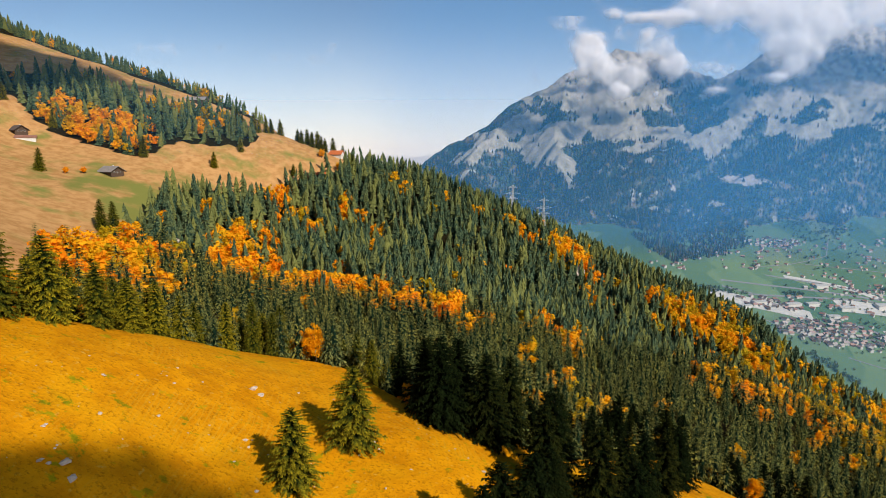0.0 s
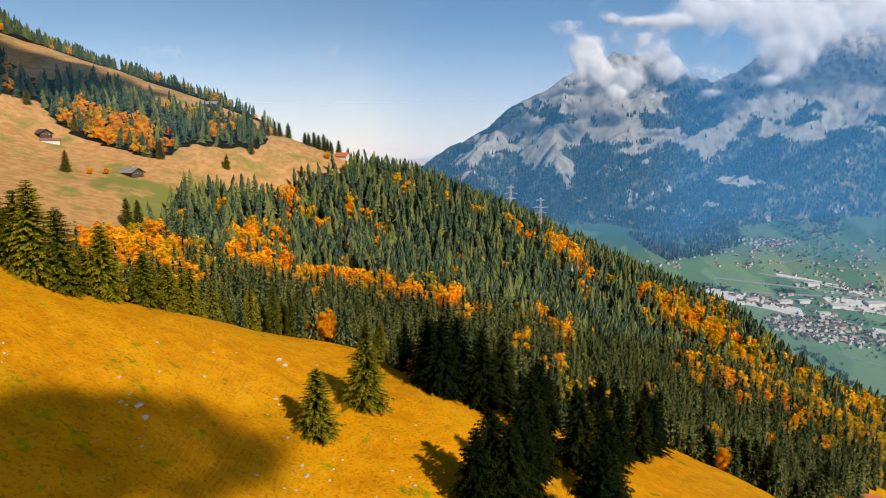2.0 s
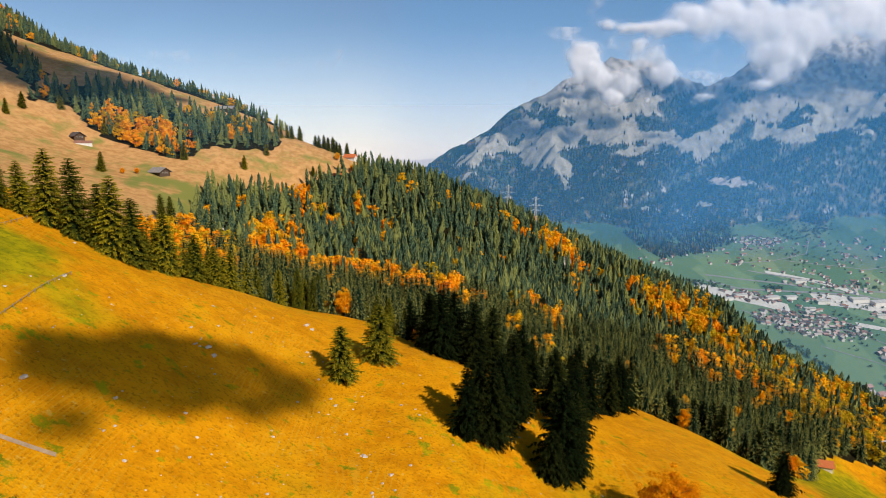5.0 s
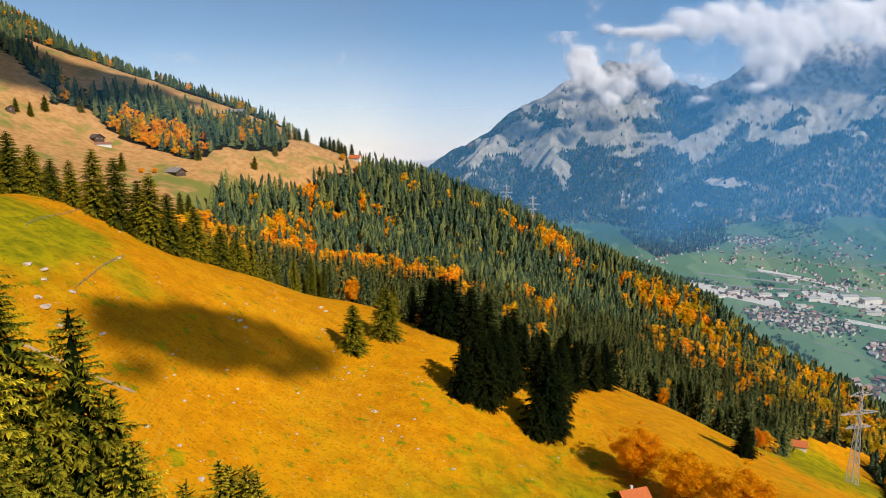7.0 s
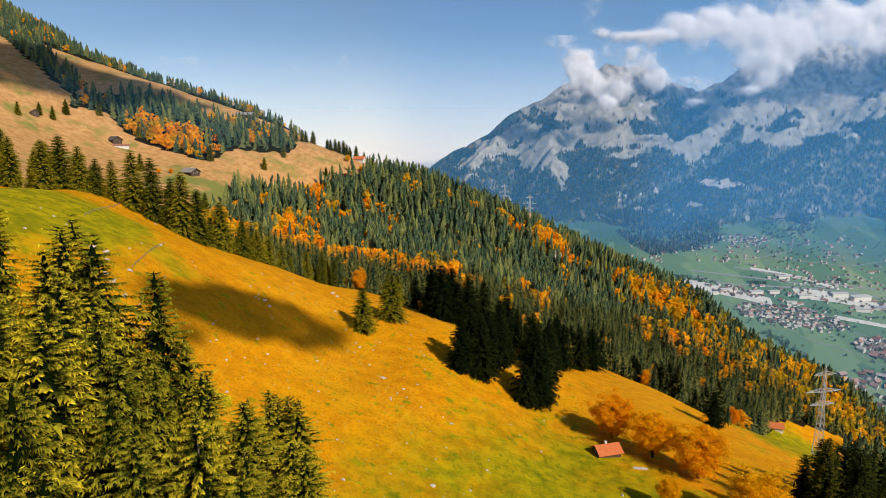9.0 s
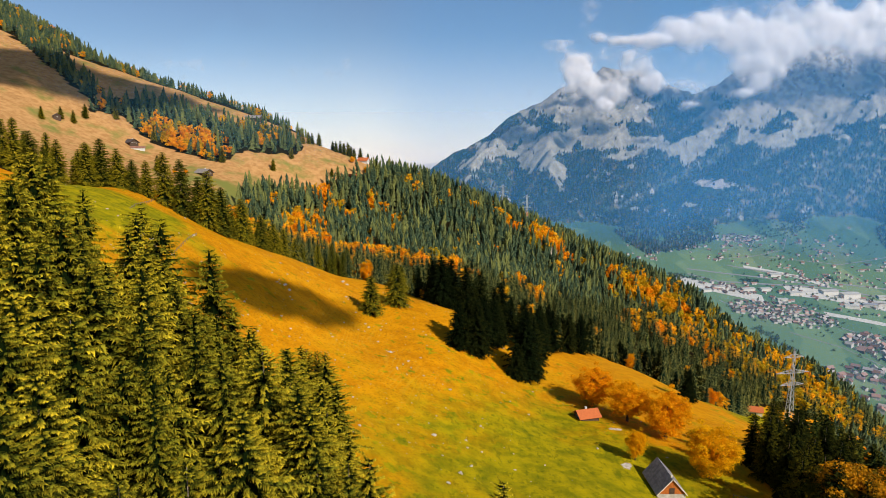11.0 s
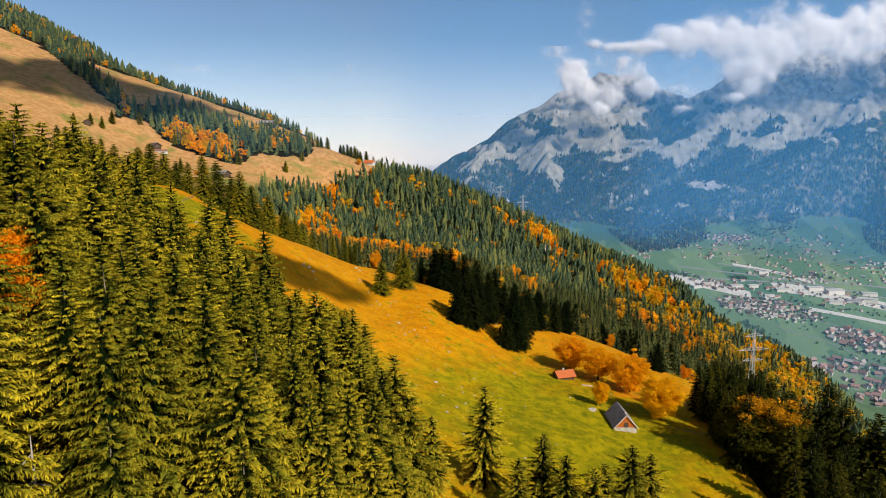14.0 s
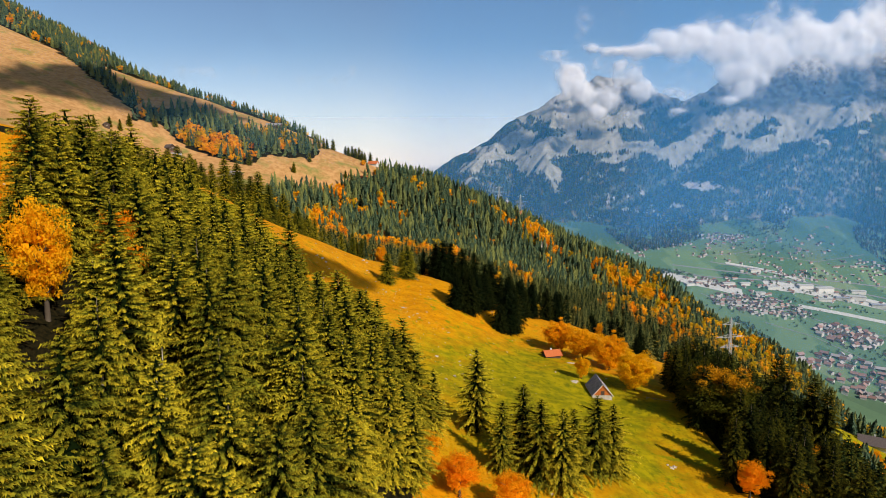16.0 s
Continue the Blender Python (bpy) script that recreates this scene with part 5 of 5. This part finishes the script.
def pylon(x, y, tall, yaw, label):
    """A lattice mast: four legs, cross bracing, three pairs of arms."""
    root = new("power_pylon")
    tagged(root, label, "pylon", "power pylons")
    half = lambda z: max(0.55, 2.3 * (1 - z / (tall * 0.62)) + 0.9 * (z / (tall * 0.62))) if z < tall * 0.62 else 0.9 - 0.5 * (z / tall - 0.62) / 0.38
    levels = np.linspace(0, tall * 0.97, 15)
    for sx, sy in ((-1, -1), (1, -1), (1, 1), (-1, 1)):
        bm = bmesh.new()
        for a, b in zip(levels[:-1], levels[1:]):
            strut(bm, (sx * half(a), sy * half(a), a), (sx * half(b), sy * half(b), b), 0.12)
        part("leg", bm, STEEL, root)
    for k in range(4):
        bm = bmesh.new()
        for a, b in zip(levels[:-1], levels[1:]):
            c = [((-1, -1), (1, -1)), ((1, -1), (1, 1)), ((1, 1), (-1, 1)), ((-1, 1), (-1, -1))][k]
            strut(bm, (c[0][0] * half(a), c[0][1] * half(a), a), (c[1][0] * half(b), c[1][1] * half(b), b), 0.06)
            strut(bm, (c[1][0] * half(a), c[1][1] * half(a), a), (c[0][0] * half(b), c[0][1] * half(b), b), 0.06)
        part("bracing", bm, STEEL, root)
    for share, reach in ((0.90, 8.0), (0.72, 13.0), (0.58, 9.0)):
        z = tall * share
        for s in (-1, 1):
            bm = bmesh.new()
            tip = (s * reach * tall / 60, 0, z + 0.2)
            for sy in (-1, 1):
                strut(bm, (s * half(z), sy * half(z), z), tip, 0.10)
                strut(bm, (s * half(z), sy * half(z), z + 2.4), tip, 0.085)
                for f in (0.25, 0.5, 0.75):
                    lo = Vector((s * half(z), sy * half(z), z)).lerp(Vector(tip), f)
                    hi = Vector((s * half(z), sy * half(z), z + 2.4)).lerp(Vector(tip), f)
                    strut(bm, lo, hi, 0.055)
            arm = part("arm", bm, STEEL, root)
            bm = bmesh.new()
            strut(bm, tip, (tip[0], 0, z - 3.0), 0.14)
            part("insulator", bm, TIMBER_DARK, arm, "hanging insulator")
    bm = bmesh.new()
    strut(bm, (0, 0, tall * 0.95), (0, 0, tall), 0.2)
    part("mast_top", bm, STEEL, root)
    root.matrix_world = pose(x, y, h(x, y) - 0.5, 0, 0, yaw)


pylon(238, 346, 61, 12, "grey steel lattice pylon rising from the trees")
pylon(118, 815, 46, 12, "distant steel lattice pylon on the wooded ridge")
pylon(87, 850, 42, 12, "distant steel lattice pylon behind the wooded ridge")


def stone_mesh(seed):
    bm = bmesh.new()
    bmesh.ops.create_icosphere(bm, subdivisions=2, radius=1.0)
    r = np.random.RandomState(seed)
    o = Vector(r.rand(3) * 9)
    for v in bm.verts:
        v.co *= 0.75 + 0.6 * noise.noise(v.co * 1.3 + o) + 0.2 * noise.noise(v.co * 3.1 + o)
        v.co.z *= 0.55
    me = bpy.data.meshes.new("boulder")
    bm.to_mesh(me)
    bm.free()
    me.materials.append(STONE)
    return me


STONES = [stone_mesh(k) for k in range(5)]
r = np.random.RandomState(4)
for k, (px, py, s) in enumerate([(-109, 179, 2.6), (-112, 181, 1.8), (-103, 175, 2.0), (-99, 177, 1.2), (-123, 194, 2.0), (-120, 197, 2.2), (-117, 192, 1.5), (-111, 195, 1.8), (-121, 241, 1.8), (-97, 184, 1.5),
                                 (-83, 246, 1.6), (-77, 246, 1.5), (-83, 196, 1.2), (-39, 257, 1.3), (-63, 321, 2.4), (-60, 319, 1.8), (-25, 227, 1.4), (-16, 219, 1.2), (-57, 150, 1.4), (-51, 153, 1.6), (-80, 249, 2.0),
                                 (-92, 287, 1.4), (6, 135, 1.4), (2, 125, 1.2), (-3, 158, 1.2), (91, 79, 1.4), (92.5, 80.5, 1.3), (90, 81, 1.1), (10, 143, 1.1)]):
    ob = new("boulder", STONES[k % 5])
    s *= 0.75
    ob.matrix_world = Matrix.LocRotScale((px, py, h(px, py) + 0.1 * s), Euler((0.2 * r.randn(), 0.2 * r.randn(), 6 * r.rand())), (s * (0.8 + 0.5 * r.rand()), s * (0.7 + 0.4 * r.rand()), s * (0.7 + 0.3 * r.rand())))
    tagged(ob, "pale grey limestone boulder in the grass", "rock", "boulders")


def outcrop(label, x, y, w, d, tall, seed):
    """A pale crag among the trees: a broken face with ledges."""
    bm = bmesh.new()
    bmesh.ops.create_icosphere(bm, subdivisions=4, radius=1.0)
    o = Vector((seed * 3.1, seed * 1.7, 0))
    for v in bm.verts:
        c = v.co.copy()
        k = 0.8 + 0.45 * noise.noise(c * 1.6 + o) + 0.22 * noise.noise(c * 4.3 + o) + 0.10 * noise.noise(c * 9.0 + o)
        ledge = math.floor(c.z * 4 + 0.6 * noise.noise(c * 2 + o)) / 4
        v.co = Vector((c.x * k * w, c.y * k * d, (0.6 * c.z + 0.4 * ledge) * k * tall))
    me = bpy.data.meshes.new("crag")
    bm.to_mesh(me)
    bm.free()
    me.materials.append(CRAG)
    ob = new("crag", me)
    ob.location = (x, y, h(x, y) + tall * 0.35)
    tagged(ob, label, "rock", "crags")


outcrop("pale limestone crag showing through the trees", -177, 533, 6, 4, 10, 1)
outcrop("pale limestone crag showing through the trees", -146, 574, 9, 5, 9, 2)
outcrop("broken pinkish crag above the wooded slope", 143, 752, 9, 6, 11, 3)
outcrop("broken pinkish crag above the wooded slope", 128, 792, 6, 5, 9, 4)
outcrop("pale limestone crag showing through the trees", -92, 560, 5, 4, 6, 5)


def stones(name, label, count, seed, cx, cy, sx, sy, low, high):
    """Loose stones strewn over the pasture, as one mesh."""
    r = np.random.RandomState(seed)
    Vs, Ts, n = [], [], 0
    ico = bmesh.new()
    bmesh.ops.create_icosphere(ico, subdivisions=1, radius=1.0)
    base = np.array([v.co[:] for v in ico.verts])
    tri = np.array([[v.index for v in f.verts] for f in ico.faces])
    ico.free()
    x, y = cx + sx * r.randn(count), cy + sy * r.randn(count)
    ok = (y < np.interp(x, BROW_X, BROW_Y) - 4) & (fbm(x / 22, y / 22, 2) > 0.36) & ~inside(WOOD_LEFT, x, y) & ~inside(WOOD_RIGHT, x, y)
    x, y = x[ok], y[ok]
    z = height(x, y)
    for i in range(len(x)):
        s = low + (high - low) * r.rand() ** 3
        v = base * (0.7 + 0.5 * r.rand(len(base), 1)) * np.array([s * (0.8 + 0.6 * r.rand()), s * (0.8 + 0.4 * r.rand()), s * 0.6])
        Vs.append(v + (x[i], y[i], z[i] + 0.1 * s))
        Ts.append(tri + n)
        n += len(base)
    ob = new(name, fast_mesh(name, np.concatenate(Vs), None, np.concatenate(Ts), STONE))
    return tagged(ob, label, "stones", kind="stuff")


stones("stones", "small pale stones strewn over the golden meadow", 620, 6, -45, 215, 65, 75, 0.18, 0.75)


def fence(name, label, posts, rails=True):
    root = new(name)
    tagged(root, label, "fence")
    x0, y0 = posts[0]
    z0 = h(x0, y0)
    r = np.random.RandomState(len(posts))
    tops = []
    for px, py in posts:
        z = h(px, py) - z0
        bm = bmesh.new()
        lean = r.randn(2) * 0.06
        strut(bm, (px - x0, py - y0, z - 0.4), (px - x0 + lean[0], py - y0 + lean[1], z + 1.25), 0.075)
        part("post", bm, FENCE_WOOD, root)
        tops.append(Vector((px - x0, py - y0, z)))
    if rails:
        for a, b in zip(tops[:-1], tops[1:]):
            bm = bmesh.new()
            strut(bm, a + Vector((0, 0, 0.95)), b + Vector((0, 0, 0.95)), 0.06)
            part("rail", bm, FENCE_WOOD, root)
    root.location = (x0, y0, z0)


fence("fence", "weathered wooden post fence across the knoll", [(-141 - 1.6 * k, 222 + 5.2 * k) for k in range(13)])
fence("fence", "old wooden fence climbing the meadow", [(-111.5 - 0.9 * k, 198 + 4.3 * k) for k in range(12)])
fence("fence", "short wooden fence below the barn", [(104 + 3.4 * k, 150 - 1.5 * k) for k in range(5)])

# the dead spruce that stands bare among the green ones
snag = new("dead_tree")
tagged(snag, "bare pale dead spruce trunk with broken branches", "tree")
v, q = tapered([(0, 0, 0), (0.1, 0, 8), (0.0, 0.1, 15), (0.1, 0, 19)], [0.34, 0.27, 0.16, 0.05], 8)
t_ = new("trunk", fast_mesh("dead_trunk", v, q, None, DEADWOOD, True))
t_.parent = snag
r = np.random.RandomState(2)
for k in range(16):
    a, z = r.rand() * 6.28, 6 + 12 * r.rand()
    bm = bmesh.new()
    strut(bm, (0, 0, z), (math.cos(a) * (0.8 + 1.8 * r.rand()), math.sin(a) * (0.8 + 1.8 * r.rand()), z - 0.3 + 0.5 * r.rand()), 0.06)
    part("branch", bm, DEADWOOD, snag)
snag.location = (SNAG[0], SNAG[1], h(*SNAG))

# ---- the valley ----
def strip(name, label, pts, width, material, lift=0.5):
    """A road or field strip laid on the ground along a line."""
    p = np.array(pts, float)
    t = np.linspace(0, len(p) - 1, 12 * len(p))
    x, y = np.interp(t, range(len(p)), p[:, 0]), np.interp(t, range(len(p)), p[:, 1])
    dx, dy = np.gradient(x), np.gradient(y)
    n = np.hypot(dx, dy)
    V = []
    for s in (-1, -0.33, 0.33, 1):
        a, b = x - s * dy / n * width / 2, y + s * dx / n * width / 2
        V.append(np.stack([a, b, height(a, b) + lift], 1))
    V = np.stack(V, 1).reshape(-1, 3)
    i = np.arange(len(t) - 1)
    q = np.concatenate([np.stack([i * 4 + k, i * 4 + k + 1, i * 4 + k + 5, i * 4 + k + 4], 1) for k in range(3)])
    ob = new(name, fast_mesh(name, V, q, None, material))
    return tagged(ob, label, "road", kind="structure")


strip("runway", "pale grey airstrip in the valley", [(730, 1086), (820, 1074), (1000, 1048), (1200, 1020)], 12, CONCRETE)
strip("road_main", "grey main road through the town", [(494, 1165), (550, 1150), (667, 1165), (759, 1174), (847, 1153), (933, 1120), (1100, 1060)], 5, ASPHALT)
strip("road_north", "pale road beside the railway", [(600, 1222), (640, 1216), (701, 1210), (772, 1198), (861, 1198), (986, 1198), (1200, 1180)], 4, ASPHALT)
strip("road_south", "narrow grey road at the edge of town", [(524, 1084), (579, 1048), (701, 1063), (790, 1020), (900, 1010)], 2.6, ASPHALT)
strip("road_field", "narrow lane between green fields", [(621, 1010), (700, 985), (760, 940), (800, 860)], 2.4, ASPHALT)
strip("road_yard", "pale gravel yard of the works", [(690, 1150), (760, 1152), (850, 1140), (960, 1118)], 34, CONCRETE, 0.3)
strip("road_yard_west", "pale gravel yard at the town's end", [(463, 1143), (524, 1125), (576, 1116), (620, 1104)], 30, CONCRETE, 0.3)
strip("road_river", "pale river bed through the valley", [(500, 1185), (640, 1188), (800, 1180), (1000, 1150), (1200, 1120)], 5, ASPHALT)
strip("road_works", "pale gravel strip beside the railway", [(635, 1222), (690, 1214), (745, 1204), (792, 1184)], 12, CONCRETE, 0.3)
strip("road_lane", "narrow lane between green fields", [(560, 1240), (660, 1262), (760, 1300), (800, 1360)], 1.8, ASPHALT)
strip("road_lane_east", "narrow lane between green fields", [(700, 1270), (860, 1262), (1000, 1300)], 1.8, ASPHALT)
strip("path_bare", "bare trodden earth track on the slope", [(-104, 158), (-99, 160), (-95, 162), (-87, 166), (-81, 169)], 1.3, EARTH, 0.10)


def town_house(w, l, wall, rise, wall_mat, roof_mat, name, label, group):
    root = new(name)
    tagged(root, label, "house", group)
    hw = w / 2
    part("wall", prism(bmesh.new(), [(-hw, -3), (hw, -3), (hw, wall), (0, wall + rise), (-hw, wall)], -l / 2, l / 2), wall_mat, root)
    k, o = rise / hw, 0.9
    pts = [(0, wall + rise + 0.5), (-hw - o, wall - k * o + 0.5), (-hw - o, wall - k * o + 0.1), (0, wall + rise + 0.1), (hw + o, wall - k * o + 0.1), (hw + o, wall - k * o + 0.5)]
    part("roof", prism(bmesh.new(), pts, -l / 2 - o, l / 2 + o), roof_mat, root)
    return root


PLASTER_TOWN = two_tone("weathered_town_plaster", (0.38, 0.35, 0.32), (0.62, 0.58, 0.54), 0.5, 0.85, 0.2)
HOUSES = [town_house(10, 12, 3.6, 3.4, PLASTER_TOWN, TOWN_ROOF, "house", "small pitched-roof house in the valley town", "town houses"),
          town_house(9, 14, 3.2, 3.0, TIMBER_DARK, TOWN_ROOF, "house", "brown timber house in the valley town", "town houses"),
          town_house(11, 11, 4.8, 3.2, PLASTER_TOWN, TOWN_ROOF, "house", "two-storey cream house in the valley town", "town houses")]
HALL = [town_house(20, 38, 6.5, 1.6, PLASTER, CONCRETE, "works_hall", "long pale industrial hall in the valley", "works halls"),
        town_house(16, 30, 6.0, 1.4, CONCRETE, ROOF_GREY, "works_hall", "grey-roofed industrial hall in the valley", "works halls")]
r = np.random.RandomState(12)


def spot(kind, x, y, yaw, scale=1.0):
    c = copy_thing(kind, pose(x, y, h(x, y), 0, 0, yaw))
    c.scale = (scale, scale, scale)


for cx, cy, rx, ry, count, turn in [(635, 1068, 95, 32, 110, 10), (775, 1000, 62, 34, 40, 30), (720, 880, 75, 60, 50, 50), (640, 905, 14, 18, 7, 20), (672, 1338, 55, 16, 38, 0), (995, 1255, 45, 22, 26, 0),
                                    (740, 1195, 90, 16, 30, 5), (560, 1128, 55, 16, 18, 15), (870, 900, 60, 50, 26, 40)]:
    done = []
    tries = 0
    while len(done) < count and tries < 4000:
        tries += 1
        a, q_ = r.rand() * 6.283, math.sqrt(r.rand())
        px, py = cx + rx * q_ * math.cos(a), cy + ry * q_ * math.sin(a)
        if all((px - u) ** 2 + (py - w_) ** 2 > 95 for u, w_ in done):
            done.append((px, py))
            spot(HOUSES[r.randint(3)], px, py, turn + r.randint(2) * 90 + r.randn() * 8, (0.75 if cy < 1010 else 0.48 if cy < 1180 else 0.36) + 0.22 * r.rand())
for k in range(40):
    px, py = 480 + 520 * r.rand(), 1225 + 170 * r.rand()
    spot(HOUSES[r.randint(3)], px, py, r.rand() * 180, 0.36 + 0.2 * r.rand())
for px, py, yaw, s in [(600, 1130, 100, 0.8), (640, 1140, 100, 0.7), (700, 1140, 95, 0.8), (780, 1160, 95, 1.0), (820, 1158, 100, 1.2), (845, 1130, 75, 1.0), (880, 1140, 70, 1.1), (915, 1118, 75, 1.1), (950, 1120, 75, 0.9),
                       (800, 1118, 80, 0.8), (510, 1110, 110, 0.6), (540, 1125, 100, 0.7), (985, 1105, 75, 1.0), (690, 1200, 95, 0.7), (900, 1165, 80, 0.9), (660, 1112, 90, 0.6)]:
    spot(HALL[int(px) % 2], px, py, yaw, s * 0.85)
for o in HOUSES + HALL:
    for c in list(o.children) + [o]:
        bpy.data.objects.remove(c)


def house_crowd(name, label, places, seed):
    """Far houses that cannot be told apart singly, as one mesh."""
    r = np.random.RandomState(seed)
    Vs, Fs, M, n = [], [], [], 0
    base = np.array([(-4, -5, -3), (4, -5, -3), (4, 5, -3), (-4, 5, -3), (-4, -5, 4), (4, -5, 4), (4, 5, 4), (-4, 5, 4),
                     (-5, -6, 3.6), (5, -6, 3.6), (5, 6, 3.6), (-5, 6, 3.6), (0, -6, 6.8), (0, 6, 6.8)], float)
    quads_ = np.array([(0, 1, 5, 4), (1, 2, 6, 5), (2, 3, 7, 6), (3, 0, 4, 7), (8, 12, 13, 11), (12, 9, 10, 13), (8, 9, 12, 12), (10, 11, 13, 13)])
    for px, py in places:
        s, a = (0.5 if py < 1180 else 0.38) + 0.3 * r.rand(), r.rand() * 3.1
        c, k = math.cos(a), math.sin(a)
        v = base * s
        Vs.append(np.stack([v[:, 0] * c - v[:, 1] * k + px, v[:, 0] * k + v[:, 1] * c + py, v[:, 2] + h(px, py)], 1))
        Fs += [[i + n for i in dict.fromkeys(f)] for f in quads_.tolist()]
        M += [0, 0, 0, 0, 1, 1, 0, 0]
        n += len(base)
    me = bpy.data.meshes.new(name)
    me.from_pydata(np.concatenate(Vs), [], Fs)
    me.materials.append(PLASTER_TOWN)
    me.materials.append(ROOF_BROWN if seed % 2 else ROOF_TOWN_RED)
    me.polygons.foreach_set("material_index", M)
    me.update()
    ob = new(name, me)
    return tagged(ob, label, "houses", kind="stuff")


def around(cx, cy, rx, ry, count):
    a, q_ = r.rand(count) * 6.283, np.sqrt(r.rand(count))
    return list(zip(cx + rx * q_ * np.cos(a), cy + ry * q_ * np.sin(a)))


house_crowd("far_houses", "crowded brown-roofed houses in the valley town", around(635, 1066, 105, 36, 60) + around(780, 1000, 66, 36, 30) + around(730, 880, 80, 60, 35) + around(680, 1340, 60, 18, 25) + around(560, 1128, 60, 18, 16), 21)
house_crowd("far_houses", "reddish-roofed houses scattered over the valley", around(860, 1215, 160, 20, 40) + around(720, 1290, 260, 70, 90) + around(760, 1130, 200, 40, 50) + around(900, 930, 90, 60, 40) + around(430, 1240, 50, 40, 14), 22)
# trees of the valley: hedges, rows and small woods
hx, hy = [], []
for x0, y0, x1, y1, n, wide in [(560, 1010, 600, 960, 60, 9), (594, 964, 616, 907, 50, 9), (616, 907, 620, 820, 60, 9), (452, 1152, 523, 1146, 70, 9), (605, 1165, 640, 1170, 25, 6), (800, 1212, 850, 1208, 25, 6),
                                (700, 1105, 900, 1090, 30, 5), (640, 1040, 760, 1010, 30, 40), (700, 900, 800, 960, 60, 50), (560, 1330, 640, 1390, 150, 22), (740, 1360, 860, 1395, 130, 20), (420, 1270, 480, 1320, 90, 14), (560, 1230, 900, 1370, 30, 60), (520, 1060, 760, 1060, 70, 40), (700, 1280, 980, 1330, 60, 40), (640, 1150, 900, 1140, 60, 25), (780, 1000, 900, 900, 70, 60), (1000, 1120, 1150, 1230, 90, 40), (740, 1400, 800, 1440, 90, 16)]:
    t = r.rand(n)
    hx += list(x0 + (x1 - x0) * t + wide * r.randn(n) * 0.6)
    hy += list(y0 + (y1 - y0) * t + wide * r.randn(n) * 0.6)
hx, hy = np.array(hx), np.array(hy)
ob = wood("valley_trees", "dark hedges and tree rows between valley fields", LEAFY_FAR, hx, hy, 3.5 + 3.5 * r.rand(len(hx)), 0.8 + 0.5 * r.rand(len(hx)), r.rand(len(hx)), NEEDLES_HAZED)
